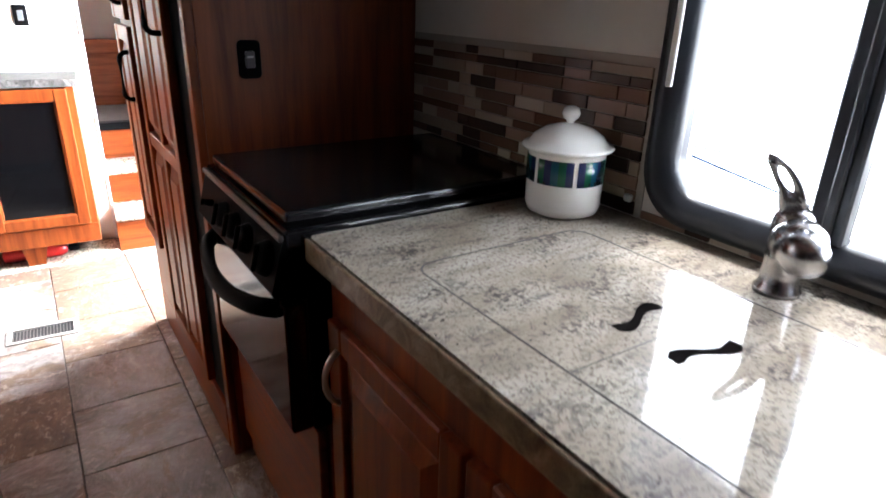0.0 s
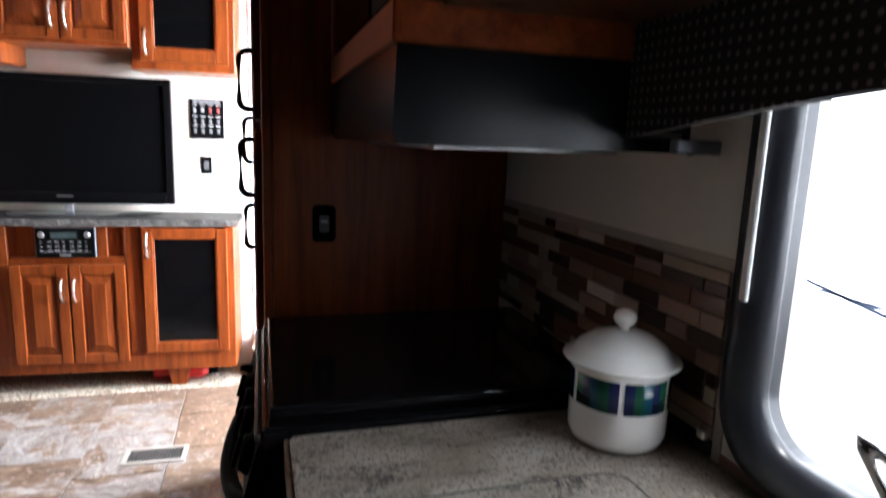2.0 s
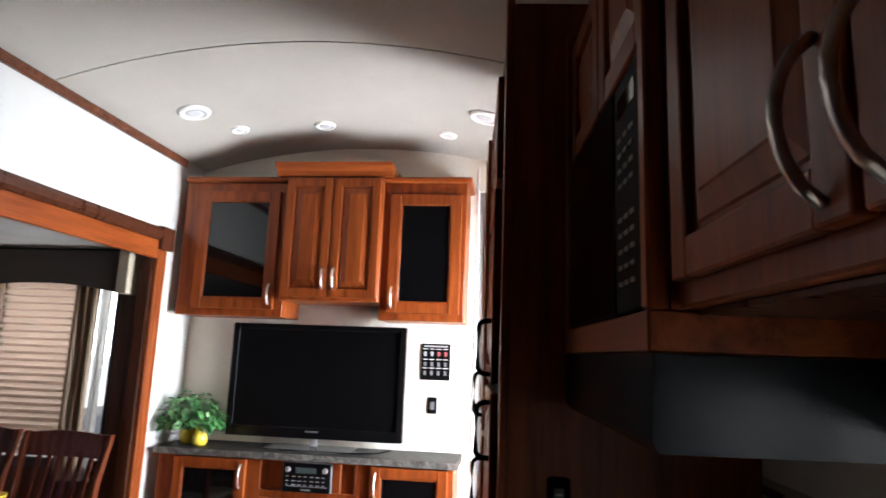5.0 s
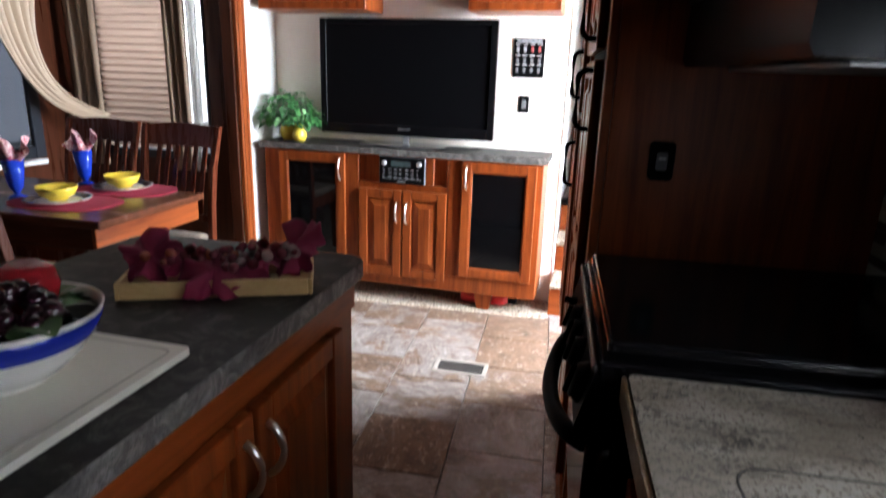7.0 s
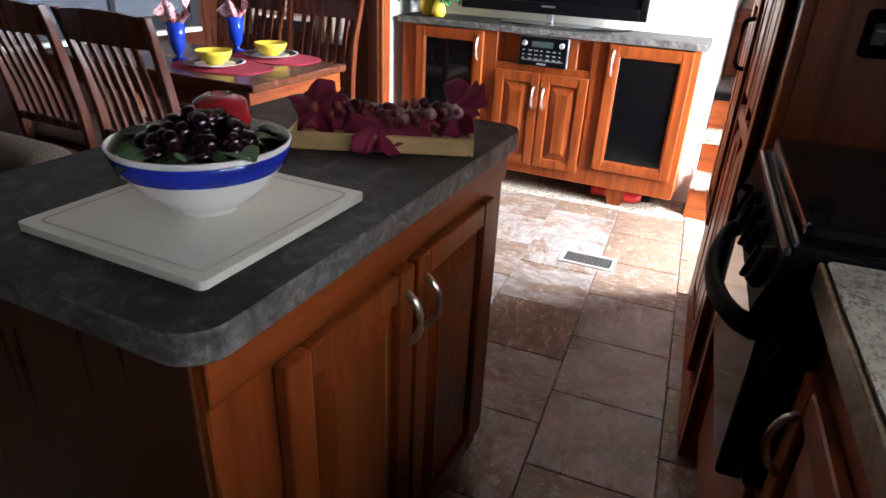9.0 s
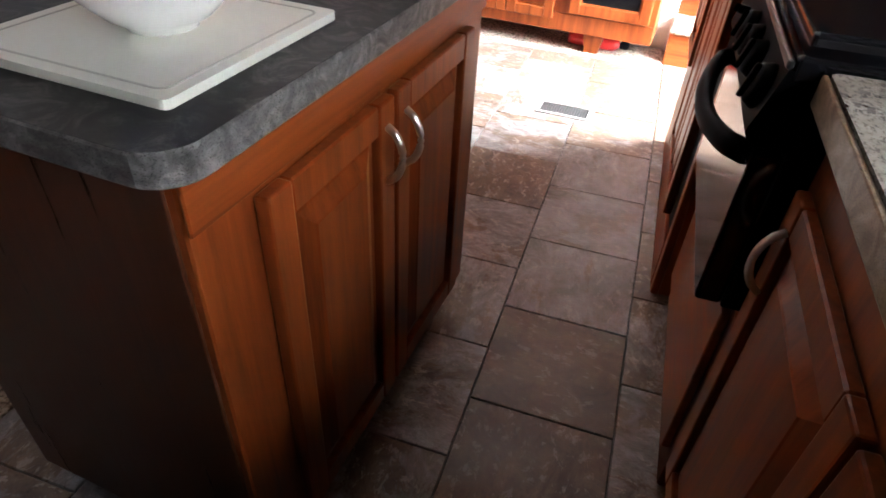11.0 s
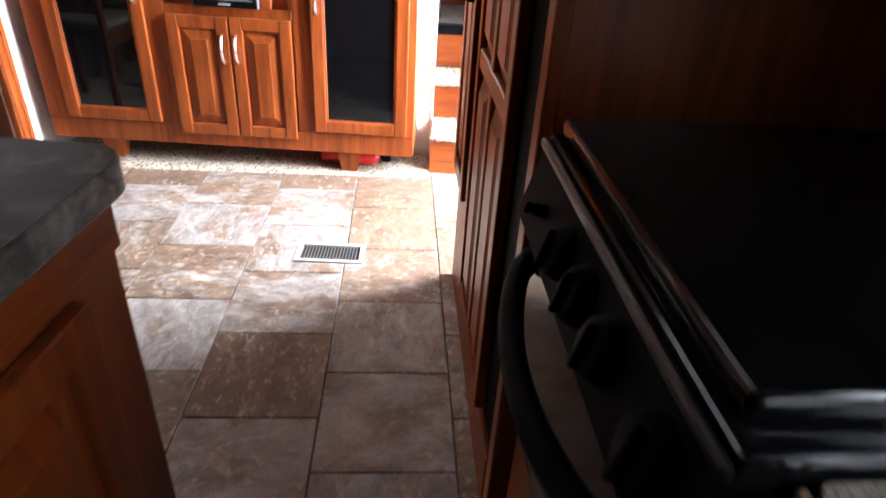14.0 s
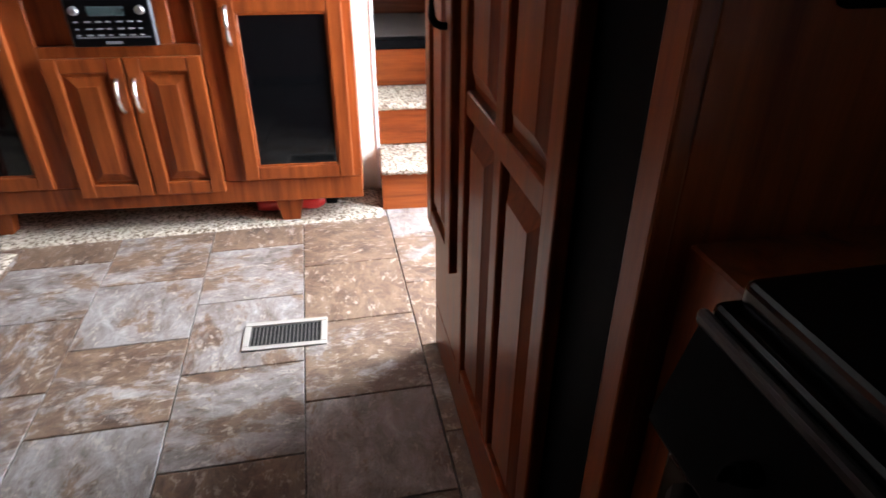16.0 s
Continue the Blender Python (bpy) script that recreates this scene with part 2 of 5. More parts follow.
def bx(bm, x0, x1, y0, y1, z0, z1, bevel=0.0, seg=1, mi=0):
    r = bmesh.ops.create_cube(bm, size=1)
    vs = r["verts"]
    m = Matrix.Translation(((x0 + x1) / 2, (y0 + y1) / 2, (z0 + z1) / 2)) @ Matrix.Diagonal((abs(x1 - x0), abs(y1 - y0), abs(z1 - z0), 1))
    bmesh.ops.transform(bm, matrix=m, verts=vs)
    fs = list({f for v in vs for f in v.link_faces})
    for f in fs:
        f.material_index = mi
    if bevel > 0:
        es = list({e for v in vs for e in v.link_edges})
        bmesh.ops.bevel(bm, geom=es, offset=bevel, segments=seg, affect="EDGES", profile=0.5)
    return bm


def box(*a, **k):
    return bx(bmesh.new(), *a, **k)


def fp(face, plane, u, v, w):
    """A point u across, v up and w out of an upright plane that faces S (-y), W (-x), E (+x) or N (+y)."""
    return {"S": (u, plane - w, v), "N": (u, plane + w, v), "W": (plane - w, u, v), "E": (plane + w, u, v)}[face]


def slab(bm, face, plane, u0, u1, v0, v1, w0, w1, bevel=0.0, seg=1):
    a, b = fp(face, plane, u0, v0, w0), fp(face, plane, u1, v1, w1)
    return bx(bm, min(a[0], b[0]), max(a[0], b[0]), min(a[1], b[1]), max(a[1], b[1]), min(a[2], b[2]), max(a[2], b[2]), bevel, seg)


def loft(bm, rings, cap=True):
    """Skin closed rings of equally many points."""
    rows = [[bm.verts.new(p) for p in ring] for ring in rings]
    n = len(rows[0])
    for a, b in zip(rows, rows[1:]):
        for k in range(n):
            bm.faces.new((a[k], a[(k + 1) % n], b[(k + 1) % n], b[k]))
    if cap:
        bm.faces.new(rows[0][::-1])
        bm.faces.new(rows[-1])
    return bm


def lathe(bm, profile, at, n=32, cap=True, size=1.0):
    rings = [[(at[0] + size * r * math.cos(2 * math.pi * k / n), at[1] + size * r * math.sin(2 * math.pi * k / n), at[2] + size * z) for k in range(n)] for r, z in profile]
    return loft(bm, rings, cap)


def tube(bm, pts, r, n=8, flat=1.0):
    """A round bar along a path; flat squeezes its depth."""
    pts = [Vector(p) for p in pts]
    rings = []
    for k, p in enumerate(pts):
        d = (pts[min(k + 1, len(pts) - 1)] - pts[max(k - 1, 0)]).normalized()
        side = d.cross(Vector((0, 0, 1)))
        side = side.normalized() if side.length > 1e-4 else Vector((1, 0, 0))
        up = side.cross(d)
        rr = r[k] if isinstance(r, (list, tuple)) else r
        rings.append([tuple(p + side * rr * math.cos(2 * math.pi * j / n) + up * rr * flat * math.sin(2 * math.pi * j / n)) for j in range(n)])
    return loft(bm, rings)


def rounded(x0, x1, y0, y1, r, n=6):
    """The outline of a rectangle with round corners."""
    out = []
    for cx, cy, a in ((x1 - r, y1 - r, 0), (x0 + r, y1 - r, 90), (x0 + r, y0 + r, 180), (x1 - r, y0 + r, 270)):
        for k in range(n + 1):
            b = radians(a + 90 * k / n)
            out.append((cx + r * math.cos(b), cy + r * math.sin(b)))
    return out


def plate(bm, outline, z0, z1):
    return loft(bm, [[(x, y, z0) for x, y in outline], [(x, y, z1) for x, y in outline]])


def arc_handle(parent, face, plane, u, v0, v1, out=0.028, r=0.006, material=None, label="curved nickel handle"):
    bm = bmesh.new()
    n = 10
    pts = [fp(face, plane, u, v0 + (v1 - v0) * k / n, 0.001 + out * math.sin(math.pi * k / n) ** 0.6) for k in range(n + 1)]
    tube(bm, pts, r, 8)
    return part("handle", bm, material or CHROME, parent, label, True)


def panel_door(parent, face, plane, u0, u1, v0, v1, panels=((0, 1, 0, 1),), th=0.02, stile=0.05, material=None, glass=None, name="door", label=""):
    """A framed door; each panel is a share of the inside (u0, u1, v0, v1) and is raised, or a pane of dark glass."""
    m = material or CHERRY
    frm = bmesh.new()
    iu0, iu1, iv0, iv1 = u0 + stile, u1 - stile, v0 + stile, v1 - stile
    slab(frm, face, plane, u0, iu0, v0, v1, 0, th, 0.004, 2)
    slab(frm, face, plane, iu1, u1, v0, v1, 0, th, 0.004, 2)
    slab(frm, face, plane, iu0, iu1, v0, iv0, 0, th - 0.0015, 0.003)
    slab(frm, face, plane, iu0, iu1, iv1, v1, 0, th - 0.0015, 0.003)
    cells = [(iu0 + (iu1 - iu0) * a, iu0 + (iu1 - iu0) * b, iv0 + (iv1 - iv0) * c, iv0 + (iv1 - iv0) * d) for a, b, c, d in panels]
    ob = part(name, frm, m, parent, label)
    us = sorted({round(c[0], 4) for c in cells} - {round(iu0, 4)})
    vs = sorted({round(c[2], 4) for c in cells} - {round(iv0, 4)})
    bars = bmesh.new()
    for u in us:
        slab(bars, face, plane, u - stile * 0.45, u + stile * 0.45, iv0, iv1, 0, th - 0.003, 0.003)
    for v in vs:
        slab(bars, face, plane, iu0, iu1, v - stile * 0.5, v + stile * 0.5, 0, th - 0.002, 0.003)
    if us or vs:
        part("cross_rail", bars, m, ob)
    else:
        bars.free()
    for a, b, c, d in cells:
        a += stile * 0.45 if round(a, 4) in us else 0
        b -= stile * 0.45 if round(b, 4) in us else 0
        c += stile * 0.5 if round(c, 4) in vs else 0
        d -= stile * 0.5 if round(d, 4) in vs else 0
        pb = bmesh.new()
        if glass:
            slab(pb, face, plane, a - 0.004, b + 0.004, c - 0.004, d + 0.004, 0.004, 0.009)
            part("pane", pb, glass, ob, "dark smoked glass pane")
            lip = bmesh.new()
            for q in ((a, a + 0.008, c, d), (b - 0.008, b, c, d), (a + 0.008, b - 0.008, c, c + 0.008), (a + 0.008, b - 0.008, d - 0.008, d)):
                slab(lip, face, plane, *q, 0.009, 0.015, 0.002)
            part("moulding", lip, m, ob)
        else:
            e, s = 0.012, 0.03
            s = min(s, (b - a) * 0.3)
            ring = lambda i, w: [fp(face, plane, *p, w) for p in ((a + i, c + i), (b - i, c + i), (b - i, d - i), (a + i, d - i))]
            loft(pb, [ring(0, 0.001), ring(0, 0.006), ring(e, 0.006), ring(e + 0.003, 0.009), ring(e + s, th - 0.003), ring(e + s + 0.003, th - 0.001)])
            part("panel", pb, m, ob)
    return ob

# ---- structure ----
WALL_X, LEFT_X, FRONT_Y, REAR_Y = 1.04, -1.60, 3.97, -1.60


def arch(x):
    return 2.72 - 0.14 * (x + 0.55) ** 2


def vault(bm, x0, x1, y0, y1, thick, n=28):
    xs = [x0 + (x1 - x0) * k / n for k in range(n + 1)]
    ring = [(x, arch(x)) for x in xs] + [(x, arch(x) + thick) for x in reversed(xs)]
    return loft(bm, [[(x, y0, z) for x, z in ring], [(x, y1, z) for x, z in ring]])


solo("floor", box(-2.9, 1.36, -1.7, 5.9, -0.12, -0.012), GROOVE, "dark subfloor under the vinyl tiles", "floor", "structure")

ceiling = vault(bmesh.new(), -1.72, 1.36, -1.7, 5.9, 0.06)
for yy in (2.62, 1.34, 0.12):
    xs = [-1.6 + 2.65 * k / 24 for k in range(25)]
    ring = [(x, arch(x) - 0.004) for x in xs] + [(x, arch(x) + 0.002) for x in reversed(xs)]
    loft(ceiling, [[(x, yy, z) for x, z in ring], [(x, yy + 0.012, z) for x, z in ring]])
solo("ceiling", ceiling, CEILING, "off-white vaulted ceiling with thin seams", "ceiling", "structure")

# right wall, with the kitchen window and the entry doorway
W0, W1, WZ0, WZ1 = -0.02, 0.985, 0.948, 1.60
bm = bmesh.new()
bx(bm, WALL_X, WALL_X + 0.06, -1.75, W0, 0, 2.5)
bx(bm, WALL_X, WALL_X + 0.06, W0, W1, 0, WZ0)
bx(bm, WALL_X, WALL_X + 0.06, W0, W1, WZ1, 2.5)
bx(bm, WALL_X, WALL_X + 0.06, W1, 2.92, 0, 2.5)
bx(bm, WALL_X, WALL_X + 0.06, 2.92, 3.66, 2.0, 2.5)
bx(bm, WALL_X, WALL_X + 0.06, 3.66, 5.9, 0, 2.5)
wall_right = solo("wall_right", bm, WALLPAPER, "cream papered side wall behind the kitchen counter", "wall", "structure")

skewed(wall_right)

# front wall behind the television, open beside it for the stairs
bm = bmesh.new()
bx(bm, LEFT_X, 0.175, FRONT_Y, FRONT_Y + 0.05, 0, 2.75)
bx(bm, 0.175, 0.83, FRONT_Y, FRONT_Y + 0.05, 2.45, 2.75)
solo("wall_front", bm, WALLPAPER, "cream papered wall behind the television", "wall", "structure")
solo("wall_stairs", box(0.125, 0.175, FRONT_Y + 0.051, 5.85, 0, 2.7), WHITE_WALL, "white wall beside the carpeted stairs", "wall", "structure")
solo("wall_hall_end", box(0.176, 0.8, 5.8, 5.86, 0.56, 2.7), WHITE_WALL, "pale wall at the top of the stairs", "wall", "structure")
# closes the room out of view; dark so that little light bounces back
solo("wall_rear", box(-2.9, 1.36, REAR_Y - 0.06, REAR_Y, 0, 2.75), DARKWOOD, "unseen rear wall, dark to cut bounced light", "wall", "structure")

# left wall with the slide-out opening
S0, S1 = -1.2, 3.51
bm = bmesh.new()
bx(bm, LEFT_X - 0.06, LEFT_X, REAR_Y, S0, 0, 2.62)
bx(bm, LEFT_X - 0.06, LEFT_X, S0, S1, 1.985, 2.62)
bx(bm, LEFT_X - 0.06, LEFT_X, S1, FRONT_Y + 0.05, 0, 2.62)
solo("wall_left", bm, WHITE_WALL, "white wall above and beside the dinette slide-out", "wall", "structure")

# slide-out shell
OX = -2.78
bm = bmesh.new()
bx(bm, OX - 0.05, OX, S0, 0.9, 0, 2.0)
bx(bm, OX - 0.05, OX, 0.9, 3.30, 0, 0.80)
bx(bm, OX - 0.05, OX, 0.9, 3.30, 1.62, 2.0)
bx(bm, OX - 0.05, OX, 3.30, 3.66, 0, 2.0)
solo("wall_slide_side", bm, DARKWOOD, "dark panelled outer wall of the dinette slide-out", "wall", "structure")
bm = bmesh.new()
EY = 3.60
bx(bm, OX, -2.53, EY, EY + 0.05, 0, 2.0)
bx(bm, -2.53, -1.835, EY, EY + 0.05, 0, 0.8)
bx(bm, -2.53, -1.835, EY, EY + 0.05, 1.8, 2.0)
bx(bm, -1.835, LEFT_X - 0.062, EY, EY + 0.05, 0, 2.0)
solo("wall_slide_end", bm, DARKWOOD, "dark panelled end wall of the dinette slide-out", "wall", "structure")
# out of view as well, dark to keep fill light down
solo("wall_slide_rear", box(OX, LEFT_X - 0.062, S0 - 0.05, S0, 0, 2.0), DARKWOOD, "unseen rear wall of the slide-out, dark to cut bounced light", "wall", "structure")
solo("ceiling_slide", box(OX - 0.05, LEFT_X - 0.062, S0 - 0.05, EY + 0.05, 1.985, 2.03), SLIDE_CEIL, "grey fabric ceiling of the slide-out", "ceiling", "structure")

# wooden surround of the slide-out
tr = thing("slide_trim", (LEFT_X, 3.5, 0), "cherry wood surround of the slide-out with a dark corner block", "trim", kind="structure")
bm = box(LEFT_X + 0.002, LEFT_X + 0.03, S0, 3.50, 1.925, 2.03, 0.004)
part("fascia", bm, CHERRY_Y, tr)
bm = bmesh.new()
prof = [(0.002, 2.03), (0.03, 2.032), (0.045, 2.05), (0.05, 2.075), (0.038, 2.098), (0.002, 2.1)]
loft(bm, [[(LEFT_X + a, y, z) for a, z in prof] for y in (S0, 3.50)])
part("crown", bm, DARKWOOD, tr, "dark cap moulding")
part("column", box(LEFT_X + 0.002, LEFT_X + 0.032, 3.505, 3.585, 0.012, 1.98, 0.005), CHERRY, tr)
bm = box(LEFT_X + 0.002, LEFT_X + 0.05, 3.50, 3.625, 1.98, 2.11, 0.006)
part("corner_block", bm, DARKWOOD, tr, "dark square corner block")
bm = bmesh.new()
for a in (3.525, 3.565):
    bx(bm, LEFT_X + 0.032, LEFT_X + 0.038, a - 0.012, a + 0.012, 0.02, 1.97, 0.003)
part("flute", bm, CHERRY, tr)
# end panel and jamb: shade on the cherry surround put in as darker wood
part("end_panel", box(-1.825, LEFT_X - 0.065, EY - 0.012, EY - 0.002, 0.02, 1.97, 0.002), DARKWOOD, tr)
part("jamb", box(LEFT_X - 0.063, LEFT_X + 0.0015, 3.495, 3.504, 0.012, 1.98, 0.002), DARKWOOD, tr)
bm = box(LEFT_X + 0.002, LEFT_X + 0.03, REAR_Y, FRONT_Y - 0.26, 2.515, 2.562, 0.006)
solo("cornice", bm, DARKWOOD_X, "dark wood strip where wall meets ceiling", "trim", "structure")

# stairs
st = thing("stairs", (0.6, 4.0, 0), "carpeted steps with cherry wood risers", "stairs", kind="structure")
for k, (y, z0, z1) in enumerate(((3.75, 0.0, 0.17), (4.0, 0.195, 0.36), (4.25, 0.385, 0.55))):
    part("riser", box(0.18, 0.74, y, y + 0.02, z0 if k else 0.0, z1, 0.002), CHERRY_X, st)
for y, z, d in ((3.725, 0.195, 0.275), (3.975, 0.385, 0.275)):
    bm = bmesh.new()
    n, mm = 60, 26
    prof = [(0.0, -0.028), (-0.006, -0.02), (-0.004, -0.006), (0.012, 0.0)] + [(0.012 + (d - 0.012) * k / 10, 0.0) for k in range(1, 11)] + [(d, -0.028)]
    rings = []
    for a in range(n + 1):
        x = 0.18 + 0.56 * a / n
        rings.append([(x, y + p + random.uniform(-0.003, 0.003), z + q + random.uniform(-0.003, 0.003)) for p, q in prof])
    loft(bm, rings)
    part("tread_carpet", bm, CARPET, st, "beige carpeted tread", True)
bm = box(0.18, 0.74, 4.225, 4.30, 0.5505, 0.592, 0.006)
part("nosing", bm, BLACK, st, "black edge strip")
part("landing", box(0.18, 0.74, 4.301, 5.79, 0.5, 0.588), DARK_CARPET, st, "dark landing")
solo("base_panel", box(0.18, 0.74, 4.9, 4.93, 0.589, 1.0, 0.004), DARKWOOD_X, "dark wooden panel at the top of the stairs", "trim", "structure")

# carpet in front of the cabinet and in the dinette
TH = radians(4.2)


def carpet_patch(name, outline_fn, x0, x1, y0, y1, step, label):
    bm = bmesh.new()
    nx, ny = int((x1 - x0) / step), int((y1 - y0) / step)
    grid = []
    for i in range(nx + 1):
        col = []
        for j in range(ny + 1):
            x, y = x0 + (x1 - x0) * i / nx, y0 + (y1 - y0) * j / ny
            x, y = outline_fn(x, y)
            edge = i in (0, nx) or j in (0, ny)
            z = 0.0 if edge else 0.009 + random.uniform(-0.003, 0.004)
            col.append(bm.verts.new((x + random.uniform(-0.002, 0.002), y + random.uniform(-0.003, 0.003), z)))
        grid.append(col)
    for i in range(nx):
        for j in range(ny):
            bm.faces.new((grid[i][j], grid[i + 1][j], grid[i + 1][j + 1], grid[i][j + 1]))
    return solo(name, bm, CARPET, label, "carpet", "stuff", True)


carpet_patch("carpet", lambda x, y: (x, y + 0.072 * (x + 0.15) * (3.95 - y) / 0.3), -1.59, 0.178, 3.66, 3.955, 0.012, "beige flecked carpet strip under the entertainment cabinet")
carpet_patch("carpet", lambda x, y: (x - 0.075 * (y - 3.6) * (x + 2.7) / 1.5, y), -2.7, -1.18, 2.2, 3.555, 0.02, "beige flecked carpet under the dinette")
solo("dinette_floor", box(OX, -0.9, S0, 2.2, -0.011, 0.004), CARPET, "carpeted floor of the slide-out", "floor", "structure")

# kitchen window
win = thing("window_1", (WALL_X, 0.55, WZ0), "black framed kitchen window with rounded corners and a sliding pane", "window", kind="structure")


def yz_ring(y0, y1, z0, z1, r, x):
    return [(x, a, b) for a, b in rounded(y0, y1, z0, z1, r, 8)]


bm = bmesh.new()
F0, F1, G0, G1 = W0 - 0.04, W1 + 0.045, WZ0 - 0.025, WZ1 + 0.04
rings = [yz_ring(F0, F1, G0, G1, 0.10, WALL_X - 0.001), yz_ring(F0 + 0.004, F1 - 0.004, G0 + 0.004, G1 - 0.004, 0.098, WALL_X - 0.02),
         yz_ring(F0 + 0.03, F1 - 0.03, G0 + 0.03, G1 - 0.03, 0.085, WALL_X - 0.028), yz_ring(F0 + 0.036, F1 - 0.036, G0 + 0.036, G1 - 0.036, 0.08, WALL_X - 0.018),
         yz_ring(F0 + 0.05, F1 - 0.05, G0 + 0.05, G1 - 0.05, 0.07, WALL_X - 0.014), yz_ring(F0 + 0.056, F1 - 0.056, G0 + 0.056, G1 - 0.056, 0.066, WALL_X + 0.03),
         yz_ring(F0 + 0.0, F1 - 0.0, G0 + 0.0, G1 - 0.0, 0.1, WALL_X + 0.03)]
loft(bm, rings, cap=False)
part("window_frame", bm, FRAME_BLACK, win, smooth=True)
bm = bmesh.new()
bx(bm, WALL_X - 0.012, WALL_X + 0.022, 0.675, 0.728, G0 + 0.05, G1 - 0.05, 0.004)
bx(bm, WALL_X - 0.02, WALL_X + 0.0, 0.69, 0.705, G0 + 0.05, G1 - 0.05, 0.003)
part("mullion", bm, FRAME_BLACK, win, "sliding pane stile")
pane = part("pane", box(WALL_X + 0.012, WALL_X + 0.016, 0.725, F1 - 0.05, G0 + 0.05, G1 - 0.05), GLASS, win)
pane.visible_shadow = False
pane = part("pane", box(WALL_X + 0.004, WALL_X + 0.008, F0 + 0.05, 0.68, G0 + 0.05, G1 - 0.05), GLASS, win)
pane.visible_shadow = False
part("blind_guide", box(WALL_X - 0.036, WALL_X - 0.029, 0.985, 0.998, 1.163, 1.5, 0.002), WHITE, win, "white blind guide strip")

skewed(win)

# bright day outside: the backdrops glow in place of a hazy sky
m = mat("hazy_daylight_glow", (0.8, 0.8, 0.8), 1.0)
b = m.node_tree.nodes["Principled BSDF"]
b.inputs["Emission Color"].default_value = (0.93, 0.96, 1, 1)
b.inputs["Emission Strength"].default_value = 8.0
m_left = m.copy()
m_left.node_tree.nodes["Principled BSDF"].inputs["Emission Strength"].default_value = 0.2
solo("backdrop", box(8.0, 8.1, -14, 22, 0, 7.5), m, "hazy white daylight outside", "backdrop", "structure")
solo("backdrop", box(-9.1, -9.0, -14, 22, 0, 9), m_left, "hazy white daylight outside", "backdrop", "structure")
solo("ground", box(-40, 40, -40, 40, -0.95, -0.9), mat("pale_gravel", (0.4, 0.38, 0.35), 0.9), "pale gravel ground outside", "ground", "structure")

# floor tiles, half a tile offset from column to column
fl = thing("floor_tiles", (0, 2.5, -0.012), "brown and grey stone-look vinyl floor tiles", "floor", kind="structure")
P = 0.341
shared = {}
for i in range(-5, 4):
    for j in range(-13, 4):
        u, v = (i + 0.5) * P, (j + 0.5 + 0.5 * (i % 2)) * P
        x, y = -0.07 + u * math.cos(TH) - v * math.sin(TH), 2.652 + u * math.sin(TH) + v * math.cos(TH)
        if not (-1.45 < x < 1.1 and -1.42 < y < 3.95):
            continue
        key = "tile"
        if key not in shared:
            h = P / 2 - 0.0015
            tb = bx(bmesh.new(), -h, h, -h, h, 0.0, 0.012)
            bmesh.ops.bevel(tb, geom=[e for e in tb.edges if all(q.co.z > 0.01 for q in e.verts)], offset=0.002, segments=1, affect="EDGES")
            shared[key] = mesh_of("tile", tb, TILE)
        ob = new("tile", shared[key])
        ob.parent = fl
        ob.matrix_basis = Matrix.Translation((x, y - 2.5, 0)) @ Matrix.Rotation(TH + (0, math.pi / 2, math.pi, -math.pi / 2)[(i * 7 + j * 3) % 4], 4, "Z")

# floor register
DARK_SLAT = mat("dim_register_slat", (0.11, 0.1, 0.09), 0.5)
vt = thing("floor_vent", (-0.147, 2.948, 0), "cream metal floor register with dark slots", "vent")
tb = bmesh.new()
M = Matrix.Translation((-0.147, 2.948, 0)) @ Matrix.Rotation(radians(1.8), 4, "Z")
for q in ((-0.124, 0.124, -0.067, -0.049), (-0.124, 0.124, 0.049, 0.067), (-0.124, -0.106, -0.049, 0.049), (0.106, 0.124, -0.049, 0.049)):
    bx(tb, *q, 0.0005, 0.006, 0.0015)
bmesh.ops.transform(tb, matrix=M, verts=tb.verts)
part("frame", tb, mat("cream_register_paint", (0.36, 0.32, 0.28), 0.4), vt)
# black sheet for the darkness of the duct; the floor has no opening
tb = box(-0.106, 0.106, -0.049, 0.049, 0.0004, 0.0012)
bmesh.ops.transform(tb, matrix=M, verts=tb.verts)
part("duct", tb, SCREEN, vt)
for k in range(19):
    tb = box(-0.104 + k * 0.0115, -0.1005 + k * 0.0115, -0.049, 0.049, 0.0014, 0.0022)
    bmesh.ops.transform(tb, matrix=M, verts=tb.verts)
    part("slat", tb, DARK_SLAT, vt)

# ---- kitchen counter, stove and tall cabinets ----
counter = thing("kitchen_worktop", (0.75, 0.4, 0.87), "pale speckled granite-look worktop with inset sink covers", "worktop")
bm = plate(bmesh.new(), rounded(0.452, WALL_X - 0.002, -0.55, 1.245, 0.012, 3), 0.872, 0.91)
part("slab", bm, GRANITE, counter)
bm = box(0.444, 0.4515, -0.55, 1.245, 0.866, 0.907, 0.003, 2)
part("front_edge", bm, GRANITE_EDGE, counter, "brown worn front edge")


def seam(outline, z, r=0.0016):
    bm = bmesh.new()
    pts = [(x, y, z) for x, y in outline]
    tube(bm, pts + pts[:2], r, 6, 0.5)
    return bm


